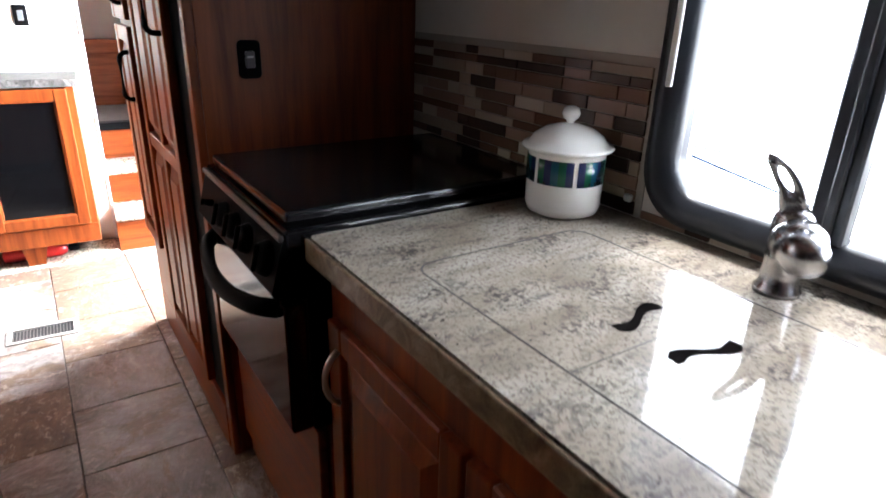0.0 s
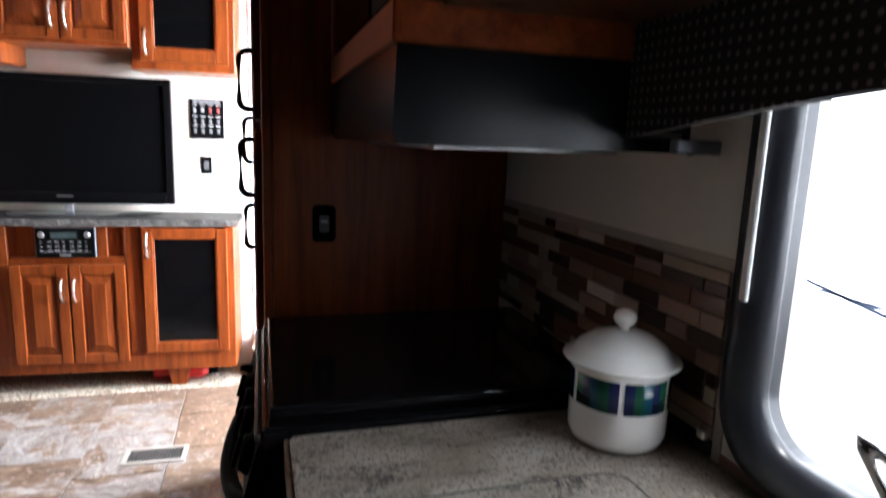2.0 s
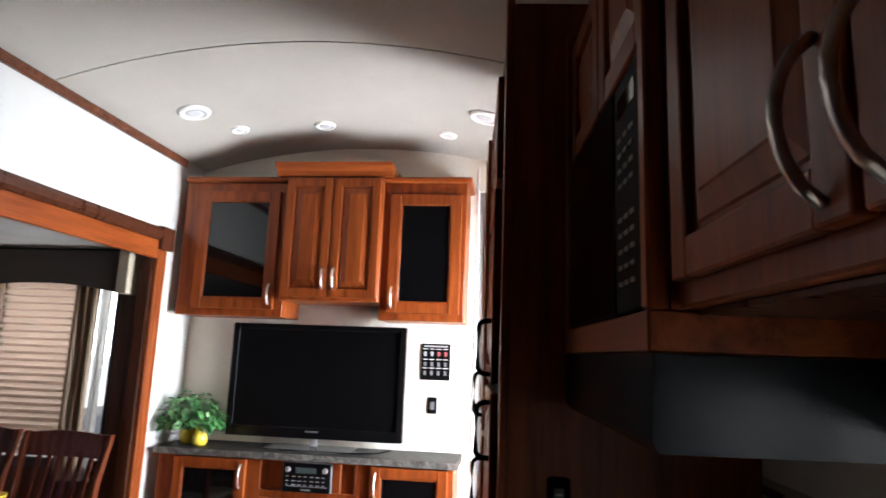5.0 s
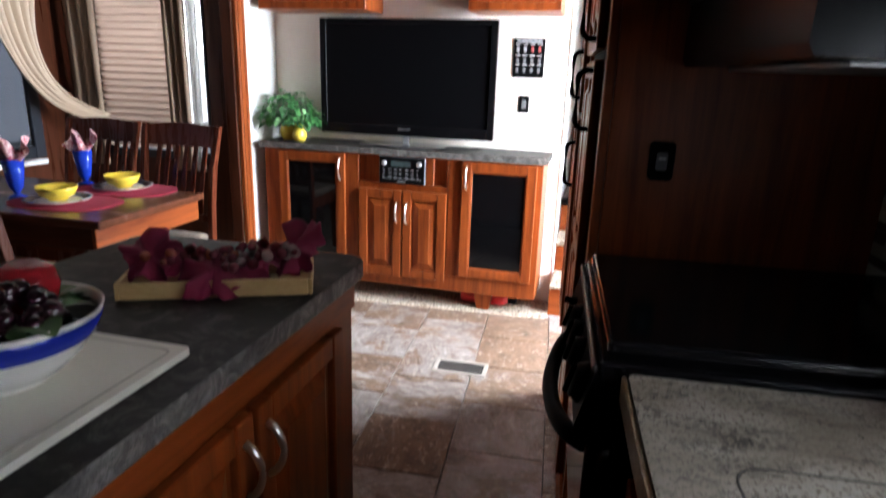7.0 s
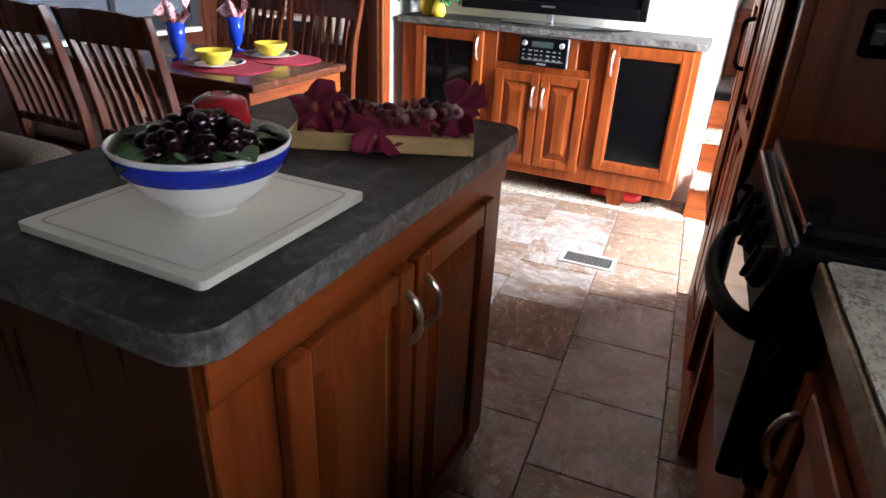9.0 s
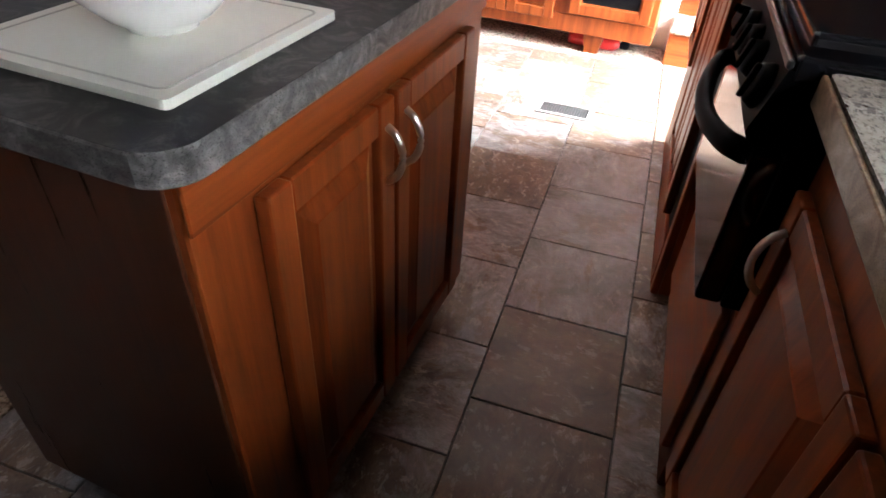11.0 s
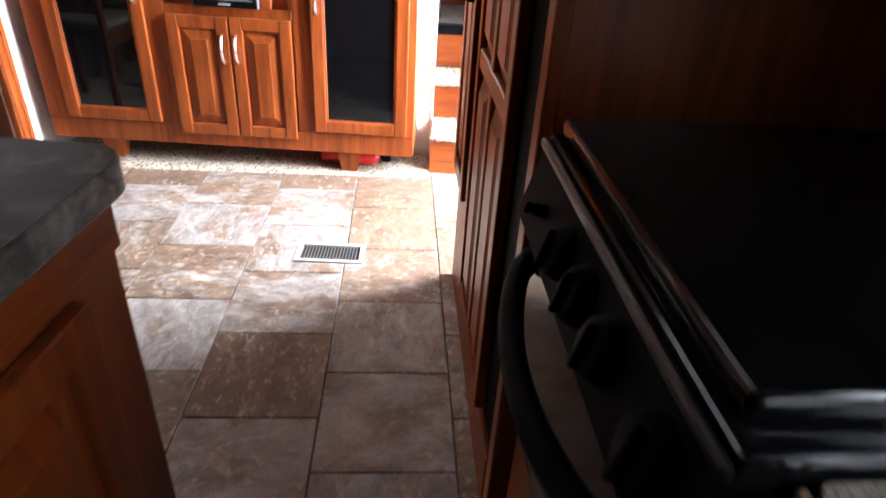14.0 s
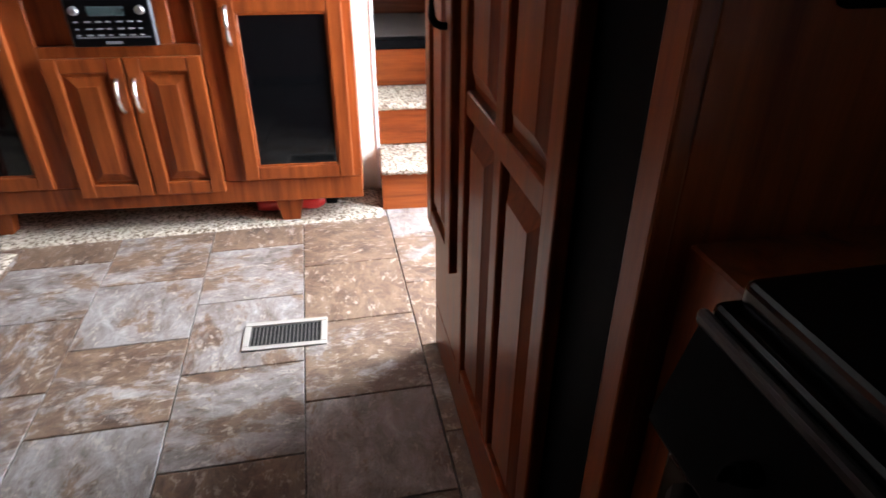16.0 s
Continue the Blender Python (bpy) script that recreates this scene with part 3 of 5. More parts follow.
part("cover_joint", seam(rounded(0.541, 0.889, 0.38, 1.048, 0.035, 5), 0.9100), GROOVE, counter, "fine dark joint round the sink covers")
bm = bmesh.new()
tube(bm, [(0.543, 0.711, 0.9099), (0.887, 0.711, 0.9099)], 0.0011, 6, 0.5)
part("cover_joint", bm, GROOVE, counter, "fine joint between the two covers")
# slots are not cut; near-black plates give the darkness inside them
HOLE = mat("hole_shade", (0.006, 0.005, 0.005), 1.0, 0.0, Specular_IOR_Level=0.0)
for cy, sgn in ((0.761, 1), (0.66, -1)):
    bm = bmesh.new()
    top = []
    for k in range(17):
        s = -1 + k / 8
        w = 0.006 + 0.008 * abs(s) ** 1.5 * (1 - max(0, abs(s) - 0.8) * 4)
        cx, cyy = 0.714 + 0.051 * s, cy + 0.012 * math.sin(s * 2.6) * sgn
        top.append((cx, cyy, w))
    outl = [(x, y + w) for x, y, w in top] + [(x, y - w) for x, y, w in reversed(top)]
    plate(bm, outl, 0.9096, 0.9106)
    part("finger_hole", bm, HOLE, counter, "flat dark plate for the shade in an S-shaped finger slot")

sink = thing("sink_cabinet", (0.75, 0.35, 0.0), "dark cherry base cabinet under the worktop", "cabinet")
part("body", box(0.485, WALL_X - 0.003, -0.55, 1.235, 0.09, 0.865, 0.002), CHERRY, sink)
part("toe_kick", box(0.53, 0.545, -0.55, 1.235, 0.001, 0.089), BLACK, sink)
for a, b2, far in ((0.80, 1.21, True), (0.38, 0.79, False), (-0.04, 0.37, True), (-0.5, -0.05, False)):
    d = panel_door(sink, "W", 0.484, a, b2, 0.12, 0.765)
    arc_handle(d, "W", 0.464, b2 - 0.045 if far else a + 0.045, 0.615, 0.722, 0.026, 0.006)

stove = thing("gas_stove", (0.7, 1.55, 0.0), "black gas range with glass lid, knobs and bowed handle", "stove")
SY0, SY1 = 1.252, 1.762
part("body", box(0.448, WALL_X - 0.004, SY0, SY1, 0.502, 0.885, 0.003), BLACK, stove)
bm = bmesh.new()
for y0, y1, z0, z1 in ((SY0 - 0.001, SY1, 0.886, 0.922), (SY0 + 0.022, SY1 - 0.01, 0.9225, 0.946)):
    bx(bm, 0.412 + (0.012 if z1 > 0.93 else 0), WALL_X - 0.02, y0, y1, z0, z1, 0.007, 3)
part("top_cover", bm, BLACK_GLOSS, stove, "glossy black glass lid on a raised rim")
bm = box(0.402, 0.4115, SY0 - 0.003, SY1 + 0.001, 0.903, 0.916, 0.004, 2)
part("trim_strip", bm, mat("dark_steel", (0.05, 0.046, 0.046), 0.4, 1.0), stove, "thin dark steel front strip")
bm = bmesh.new()
ring = [(0.408, 0.902), (0.384, 0.812), (0.392, 0.797), (0.447, 0.79), (0.447, 0.902)]
loft(bm, [[(x, y, z) for x, z in ring] for y in (SY0, SY1)])
part("control_panel", bm, BLACK, stove, "sloped black control panel")
for y, r in ((1.305, 0.03), (1.415, 0.027), (1.492, 0.027), (1.57, 0.027), (1.665, 0.008)):
    kb = bmesh.new()
    c, ax = Vector((0.3963, y, 0.858)), Vector((-1, 0, 0.267)).normalized()
    rot = ax.to_track_quat("Z", "Y").to_matrix().to_4x4()
    lathe(kb, [(r * 1.1, 0.0), (r * 1.1, 0.004), (r * 1.0, 0.009), (r * 0.93, 0.015), (r * 0.8, 0.018)], (0, 0, 0), 28)
    bx(kb, -r * 0.14, r * 0.14, -r * 0.85, r * 0.85, 0.017, 0.026, 0.002)
    bmesh.ops.transform(kb, matrix=Matrix.Translation(c) @ rot, verts=kb.verts)
    part("knob", kb, BLACK, stove, "black control knob", True)
part("oven_door", box(0.405, 0.447, SY0 + 0.004, SY1 - 0.004, 0.505, 0.78, 0.006, 2), BLACK_GLOSS, stove, "dark glossy oven door")
bm = bmesh.new()
n = 16
pts = [(0.404 - 0.052 * math.sin(math.pi * k / n) ** 0.55, 1.295 + 0.425 * k / n, 0.762 - 0.02 * math.sin(math.pi * k / n)) for k in range(n + 1)]
tube(bm, pts, 0.015, 10, 1.3)
part("oven_handle", bm, BLACK, stove, "bowed black oven handle", True)

rng = thing("range_cabinet", (0.7, 1.55, 0.0), "dark cherry base panel below the gas range", "cabinet")
part("body", box(0.475, WALL_X - 0.004, SY0 - 0.012, 1.868, 0.0, 0.498, 0.003), CHERRY, rng)
part("drawer_front", box(0.457, 0.4745, SY0 + 0.01, SY1 + 0.085, 0.10, 0.485, 0.004, 2), CHERRY_Y, rng)
part("filler", box(0.462, WALL_X - 0.004, SY1 + 0.004, 1.868, 0.4985, 0.902, 0.003), CHERRY, rng, "dark cherry filler strip beside the range")

# tall fridge and pantry
tall = thing("fridge_cabinet", (0.43, 1.875, 0), "tall cherry cabinet housing a panelled fridge and a pantry", "cabinet")
part("side_panel", box(0.445, WALL_X - 0.003, 1.8725, 1.89, 0.0, 2.40, 0.002), CHERRY, tall, "dark cherry side panel")
part("corner_post", box(0.422, 0.4445, 1.868, 1.91, 0.0, 2.42, 0.004, 2), CHERRY, tall)
part("carcass", box(0.46, WALL_X - 0.003, 1.891, 2.865, 0.02, 2.38, 0.003), CHERRY, tall)
part("fridge_frame", box(0.43, 0.459, 1.911, 2.56, 0.15, 2.35, 0.003), BLACK, tall, "black fridge frame")
part("plinth", box(0.42, 0.459, 1.911, 2.868, 0.0, 0.149, 0.003), CHERRY_Y, tall)
part("face_frame", box(0.42, 0.459, 2.563, 2.868, 0.15, 2.35, 0.003), CHERRY, tall)
quad = ((0, 0.5, 0, 0.57), (0.5, 1, 0, 0.57), (0, 0.5, 0.57, 1), (0.5, 1, 0.57, 1))
low = panel_door(tall, "W", 0.429, 2.04, 2.54, 0.17, 1.36, quad, 0.024, 0.045, name="fridge_door")
up = panel_door(tall, "W", 0.429, 2.04, 2.54, 1.385, 1.93, ((0, 0.5, 0, 1), (0.5, 1, 0, 1)), 0.024, 0.045, name="freezer_door")
panel_door(tall, "W", 0.429, 2.04, 2.54, 1.96, 2.27, ((0, 0.5, 0, 1), (0.5, 1, 0, 1)), 0.02, 0.05, name="top_door")
pd = panel_door(tall, "W", 0.419, 2.585, 2.86, 0.42, 1.18, ((0, 1, 0, 1),), 0.022, 0.05, name="pantry_door")
pu = panel_door(tall, "W", 0.419, 2.585, 2.86, 1.20, 2.27, ((0, 1, 0, 0.5), (0, 1, 0.5, 1)), 0.022, 0.05, name="pantry_door")


def bar_handle(parent, x, y, v0, v1, out):
    bm = bmesh.new()
    r, bend = 0.0075, []
    for k in range(6):
        a = math.pi / 2 * k / 5
        bend.append((0.022 * math.sin(a), 0.022 * (1 - math.cos(a))))
    low_ = [(x - out + 0.022 - p, y, v0 + q) for p, q in bend]
    tube(bm, [(x, y, v0)] + low_ + [(p[0], p[1], v0 + v1 - p[2]) for p in reversed(low_)] + [(x, y, v1)], r, 10)
    return part("handle", bm, BLACK, parent, "black bar handle", True)


bar_handle(low, 0.406, 2.06, 1.19, 1.335, 0.036)
bar_handle(up, 0.406, 2.06, 1.41, 1.555, 0.036)
bar_handle(pd, 0.398, 2.62, 0.95, 1.1, 0.03)
bar_handle(pu, 0.398, 2.62, 1.25, 1.4, 0.03)

# cabinets, microwave and hood over the counter
OV = 0.60
over = thing("overhead_cabinet", (0.8, 0.4, 1.53), "dark cherry overhead cabinet above the sink", "cabinet")
part("body", box(OV + 0.02, WALL_X - 0.003, -0.5, 1.165, 1.53, 2.3, 0.003), CHERRY, over)
for a, b2 in ((0.755, 1.13), (0.36, 0.745), (-0.03, 0.35), (-0.45, -0.04)):
    d = panel_door(over, "W", OV + 0.019, a, b2, 1.56, 2.2)
    arc_handle(d, "W", OV - 0.001, a + 0.03 if a in (0.755, -0.03) else b2 - 0.03, 1.575, 1.705, 0.032, 0.0055)
# underside in a darker brown than the cabinet body
part("bottom_panel", box(OV + 0.045, WALL_X - 0.003, -0.5, 1.165, 1.522, 1.5295, 0.001), DARKWOOD, over, "darker brown underside")
part("crown", box(OV - 0.01, WALL_X - 0.003, -0.5, 1.165, 2.301, 2.36, 0.01, 2), CHERRY_Y, over)

mwc = thing("microwave_cabinet", (0.8, 1.5, 1.47), "cherry cabinet box round the microwave", "cabinet")
part("bottom_rail", box(OV - 0.02, WALL_X - 0.003, 1.168, 1.873, 1.472, 1.528, 0.003), CHERRY_Y, mwc)
part("stile", box(OV - 0.02, OV + 0.01, 1.168, 1.20, 1.529, 2.3, 0.004), CHERRY, mwc)
part("stile", box(OV - 0.02, OV + 0.01, 1.845, 1.873, 1.529, 2.3, 0.004), CHERRY, mwc)
part("side", box(OV + 0.011, WALL_X - 0.003, 1.1665, 1.185, 1.529, 2.3), CHERRY, mwc)
part("upper_box", box(OV + 0.011, WALL_X - 0.003, 1.1855, 1.873, 1.93, 2.3), CHERRY, mwc)
panel_door(mwc, "W", OV + 0.0105, 1.205, 1.52, 1.945, 2.25)
panel_door(mwc, "W", OV + 0.0105, 1.53, 1.84, 1.945, 2.25)
DIM = mat("faint_button_print", (0.1, 0.1, 0.1), 0.5)
mw = thing("microwave", (0.8, 1.52, 1.529), "black built-in microwave oven with rows of buttons", "microwave")
part("body", box(OV, WALL_X - 0.01, 1.203, 1.842, 1.5295, 1.925, 0.004), BLACK, mw)
part("door", box(OV - 0.016, OV - 0.001, 1.37, 1.84, 1.533, 1.92, 0.004), BLACK_GLOSS, mw)
part("control_panel", box(OV - 0.014, OV - 0.001, 1.205, 1.365, 1.533, 1.92, 0.003), BLACK, mw)
for r0 in range(9):
    for c0 in range(3):
        y, z = 1.245 + c0 * 0.035, 1.575 + r0 * 0.026 + (0.03 if r0 > 4 else 0)
        part("button", box(OV - 0.0165, OV - 0.0145, y, y + 0.022, z, z + 0.007), DIM, mw)
part("display", box(OV - 0.016, OV - 0.0145, 1.235, 1.34, 1.855, 1.89), BLACK_GLASS, mw)

hood = thing("range_hood", (0.8, 1.5, 1.34), "black metal range hood below the microwave", "range hood")
bm = bmesh.new()
ring = [(0.585, 1.471), (0.582, 1.36), (0.59, 1.345), (WALL_X - 0.003, 1.345), (WALL_X - 0.003, 1.471)]
loft(bm, [[(x, y, z) for x, z in ring] for y in (1.165, 1.873)])
part("shell", bm, mat("black_semi_gloss_steel", (0.004, 0.0045, 0.006), 0.26, 0.0, Specular_IOR_Level=0.2), hood)
part("filter", box(0.66, 0.97, 1.25, 1.8, 1.338, 1.3445, 0.002), STEEL, hood, "grey mesh filter")

val = thing("window_valance", (0.95, 0.5, 1.37), "dark fabric-covered window valance with small dots", "valance")
vm = mat("dark_dotted_fabric", (0.02, 0.016, 0.015), 0.95)
vv = coords(vm, (68, 68, 68))
vor = node(vm, "TexVoronoi", Scale=1.0, Randomness=0.1)
vor.voronoi_dimensions = "2D"
sep, com = node(vm, "SeparateXYZ"), node(vm, "CombineXYZ")
link(vm, vv, sep.inputs[0])
link(vm, sep.outputs["Y"], com.inputs["X"])
link(vm, sep.outputs["Z"], com.inputs["Y"])
link(vm, com.outputs[0], vor.inputs["Vector"])
base(vm, ramp(vm, vor.outputs["Distance"], [(0.16, (0.13, 0.11, 0.1)), (0.26, (0.012, 0.009, 0.0085))]).outputs[0])
bm = bmesh.new()
low_edge = [(-0.1 + 1.263 * k / 24, 1.365 + 0.055 * math.sin(math.pi * k / 24)) for k in range(25)]
ring = low_edge + [(y, 1.521) for y, z in reversed(low_edge)]
loft(bm, [[(x, y, z) for y, z in ring] for x in (0.925, 0.945)])
part("front_board", bm, vm, val)
part("return_board", box(0.9455, WALL_X - 0.032, 1.145, 1.163, 1.365, 1.521, 0.002), vm, val)

skewed(counter, sink, stove, rng, tall, over, mwc, mw, hood, val)

# ---- island ----
isl = thing("island_cabinet", (-0.4, 1.2, 0.0), "cherry kitchen island cabinet with raised panel doors", "cabinet")
IX = -0.133
part("body", box(-0.665, IX, 0.745, 1.63, 0.07, 0.868, 0.003), CHERRY, isl)
# near end faced in a darker brown than the doors
part("end_panel", box(-0.664, IX - 0.012, 0.739, 0.7445, 0.07, 0.868, 0.001), DARKWOOD, isl, "darker brown end panel")
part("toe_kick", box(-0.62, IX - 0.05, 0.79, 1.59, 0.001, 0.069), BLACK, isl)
part("top_rail", box(IX + 0.001, IX + 0.008, 0.745, 1.63, 0.797, 0.868, 0.002), CHERRY_Y, isl)
d1 = panel_door(isl, "E", IX + 0.001, 0.848, 1.174, 0.115, 0.788, th=0.022)
d2 = panel_door(isl, "E", IX + 0.001, 1.184, 1.53, 0.115, 0.788, th=0.022)
arc_handle(d1, "E", IX + 0.022, 1.145, 0.648, 0.748, 0.028, 0.0065)
arc_handle(d2, "E", IX + 0.022, 1.213, 0.648, 0.748, 0.028, 0.0065)
top = thing("island_worktop", (-0.39, 1.19, 0.87), "grey-brown mottled laminate island worktop with rounded corners", "worktop")
ol = rounded(-0.695, -0.103, 0.715, 1.66, 0.05, 8)
part("slab", plate(bmesh.new(), ol, 0.87, 0.9095), SLATE_LAM, top)
bm = bmesh.new()
oo = rounded(-0.697, -0.101, 0.713, 1.662, 0.052, 8)
rings = [[(x, y, z) for x, y in q] for q, z in ((ol, 0.8701), (oo, 0.873), (oo, 0.906), (ol, 0.909))]
loft(bm, rings, cap=False)
part("edge_band", bm, EDGE_LAM, top, "worn grey edge band")

# ---- entertainment centre ----
ent = thing("entertainment_cabinet", (-0.72, 3.8, 0.0), "cherry media cabinet with smoked glass doors on short feet", "cabinet")
EF = 3.662
part("carcass", box(-1.53, 0.104, EF + 0.02, FRONT_Y - 0.002, 0.108, 0.868, 0.003), CHERRY, ent)
ff = bmesh.new()
for q in ((-1.53, -1.42, 0.2, 0.868), (-1.03, -0.94, 0.2, 0.868), (-0.41, -0.325, 0.2, 0.868), (0.06, 0.104, 0.2, 0.868), (-1.53, 0.104, 0.108, 0.1995),
          (-0.9395, -0.4105, 0.668, 0.712), (-0.9395, -0.4105, 0.86, 0.868), (-0.54, -0.495, 0.7125, 0.8595), (-0.425, -0.4105, 0.7125, 0.8595)):
    slab(ff, "S", EF + 0.0195, q[0], q[1], q[2], q[3], 0, 0.019, 0.002)
part("face_frame", ff, CHERRY, ent)
g1 = panel_door(ent, "S", EF, -1.43, -1.018, 0.207, 0.862, glass=BLACK_GLASS, stile=0.052, label="cherry frame door with smoked glass")
g2 = panel_door(ent, "S", EF, -0.333, 0.073, 0.207, 0.862, glass=BLACK_GLASS, stile=0.052, label="cherry frame door with smoked glass")
c1 = panel_door(ent, "S", EF, -0.933, -0.676, 0.165, 0.675)
c2 = panel_door(ent, "S", EF, -0.668, -0.415, 0.165, 0.675)
arc_handle(g1, "S", EF - 0.02, -1.045, 0.71, 0.835)
arc_handle(g2, "S", EF - 0.02, -0.306, 0.71, 0.835)
arc_handle(c1, "S", EF - 0.02, -0.703, 0.49, 0.605)
arc_handle(c2, "S", EF - 0.02, -0.645, 0.49, 0.605)
# no recess is cut: a thin dark board stands for the niche's shade
part("niche_back", box(-0.938, -0.412, EF + 0.0205, EF + 0.022, 0.712, 0.86), DARKWOOD, ent, "thin dark board for the shade of an open niche")
for x in (-1.28, -0.19):
    fb = bmesh.new()
    rg = lambda w, z: [(x - w, 3.686, z), (x + w, 3.686, z), (x + w, 3.735, z), (x - w, 3.735, z)]
    loft(fb, [rg(0.035, 0.012), rg(0.055, 0.107)])
    part("foot", fb, CHERRY, ent)
etop = thing("media_worktop", (-0.72, 3.8, 0.869), "grey laminate top of the media cabinet", "worktop")
part("slab", plate(bmesh.new(), rounded(-1.555, 0.122, 3.645, FRONT_Y - 0.003, 0.01, 3), 0.869, 0.9045), SLATE_LAM, etop)
part("edge_band", box(-1.553, 0.120, 3.640, 3.6448, 0.870, 0.903, 0.001), EDGE_LAM, etop)

DIMGREY = mat("dim_grey_button", (0.12, 0.12, 0.125), 0.45)
BUTTON = mat("pale_grey_button", (0.2, 0.205, 0.21), 0.4)
stereo = thing("car_stereo", (-0.67, 3.66, 0.713), "black dashboard radio with two knobs and button rows", "radio")
part("body", box(-0.803, -0.543, 3.636, EF + 0.02, 0.713, 0.862, 0.005, 2), SCREEN, stereo)
part("bezel", box(-0.808, -0.538, 3.640, 3.648, 0.7125, 0.866, 0.004), mat("thin_grey_rim", (0.07, 0.07, 0.075), 0.4), stereo, "thin grey rim")
part("display", box(-0.735, -0.62, 3.6335, 3.6355, 0.81, 0.84), mat("dim_lcd", (0.05, 0.07, 0.07), 0.2), stereo)
for x in (-0.775, -0.572):
    kb = bmesh.new()
    lathe(kb, [(0.0145, 0), (0.0135, 0.012), (0.009, 0.014)], (0, 0, 0), 16)
    bmesh.ops.transform(kb, matrix=Matrix.Translation((x, 3.6355, 0.828)) @ Matrix.Rotation(radians(90), 4, "X"), verts=kb.verts)
    part("knob", kb, STEEL, stereo, "silver knob", True)
for r0, z in enumerate((0.79, 0.768, 0.748)):
    for c0 in range(7):
        x = -0.785 + c0 * 0.033
        part("button", box(x, x + (0.019 if c0 % 3 else 0.012), 3.633, 3.6355, z, z + 0.0055, 0.001), BUTTON, stereo)
part("slot", box(-0.785, -0.56, 3.6335, 3.6355, 0.7415, 0.7455), DIMGREY, stereo)
part("badge", plate(bmesh.new(), rounded(-0.7, -0.65, 3.6335, 3.6355, 0.0008), 0.722, 0.731), BUTTON, stereo, "pale oval badge")

tv = thing("television", (-0.72, 3.86, 0.9045), "large flat black television on a glass stand", "television")
TF = 3.845
part("screen", box(-1.205, -0.245, TF - 0.002, TF, 1.02, 1.565), SCREEN, tv)
bz = bmesh.new()
for q in ((-1.245, -1.2055, 0.958, 1.60), (-0.2445, -0.206, 0.958, 1.60), (-1.205, -0.245, 0.958, 1.0195), (-1.205, -0.245, 1.5655, 1.60)):
    slab(bz, "S", TF + 0.03, *q, 0, 0.042, 0.005, 2)
part("bezel", bz, BLACK_GLOSS, tv)
part("back", box(-1.22, -0.23, TF + 0.001, TF + 0.05, 0.995, 1.585, 0.01), BLACK, tv)
part("neck", box(-0.745, -0.705, TF + 0.02, TF + 0.04, 0.9135, 0.985, 0.004), GREY, tv, "slim grey neck")
part("foot_plate", plate(bmesh.new(), rounded(-0.98, -0.47, 3.73, 3.93, 0.05), 0.905, 0.913), mat("pale_foot_glass", (0.06, 0.062, 0.065), 0.1, 0.0, Specular_IOR_Level=0.6), tv, "pale glass foot")
part("badge", box(-0.765, -0.69, TF - 0.0135, TF - 0.0122, 0.993, 1.002), STEEL, tv)

upl = thing("wall_cabinet", (-0.7, 3.85, 1.64), "cherry wall cabinet group with glass side doors and a taller middle", "cabinet")
UF = 3.69
for a, b2 in ((-1.545, -0.905), (-0.345, 0.128)):
    part("side_box", box(a, b2, UF, FRONT_Y - 0.003, 1.632, 2.415, 0.003), CHERRY, upl)
    part("top_moulding", box(a, b2 + (0.03 if a > -1 else 0), UF - 0.035, FRONT_Y - 0.003, 2.4155, 2.445, 0.01, 2), CHERRY_X, upl)
panel_door(upl, "S", UF - 0.0005, -1.448, -0.955, 1.672, 2.36, glass=BLACK_GLASS, stile=0.06)
panel_door(upl, "S", UF - 0.0005, -0.303, 0.102, 1.672, 2.348, glass=BLACK_GLASS, stile=0.06)
CF = 3.64
part("middle_box", box(-0.91, -0.344, CF, FRONT_Y - 0.004, 1.725, 2.44, 0.003), CHERRY, upl)
m1 = panel_door(upl, "S", CF - 0.0005, -0.9, -0.631, 1.745, 2.425, stile=0.048)
m2 = panel_door(upl, "S", CF - 0.0005, -0.623, -0.352, 1.745, 2.425, stile=0.048)
bm = bmesh.new()
pr = [(0.0, 2.4405), (-0.012, 2.4405), (-0.02, 2.465), (-0.055, 2.49), (-0.06, 2.51), (0.0, 2.51)]
loft(bm, [[(-0.968, CF + a, z) for a, z in pr], [(-0.288, CF + a, z) for a, z in pr]])
bx(bm, -0.968, -0.288, CF + 0.001, FRONT_Y - 0.005, 2.4405, 2.51)
part("crown", bm, CHERRY_X, upl)
for p_, u in ((m1, -0.657), (m2, -0.597)):
    arc_handle(p_, "S", CF - 0.0205, u, 1.79, 1.905)
for u in (-0.982, -0.275):
    arc_handle(upl, "S", UF - 0.0205, u, 1.70, 1.815)

# ---- kitchen details ----


def ball(bm, c, r, sub=2, sq=1.0):
    q = bmesh.ops.create_icosphere(bm, subdivisions=sub, radius=r)
    bmesh.ops.transform(bm, matrix=Matrix.Translation(c) @ Matrix.Diagonal((1, 1, sq, 1)), verts=q["verts"])


wo = thing("wall_switch", (0.565, 1.86, 1.08), "black rocker switch plate on the cherry side panel", "switch")
bm = bmesh.new()
rg = lambda i, y: [(0.565 + x * i, y, 1.14 + z * i) for x, z in rounded(-0.028, 0.028, -0.045, 0.045, 0.012)]
loft(bm, [rg(1, 1.8722), rg(1, 1.869), rg(0.93, 1.865)])
part("plate", bm, BLACK, wo)
part("rocker", box(0.553, 0.577, 1.861, 1.8652, 1.12, 1.16, 0.003), mat("charcoal_plastic", (0.05, 0.05, 0.055), 0.3), wo, "charcoal rocker")
part("rocker_mark", box(0.557, 0.573, 1.8598, 1.8612, 1.144, 1.149, 0.0005), GREY, wo)
skewed(wo)

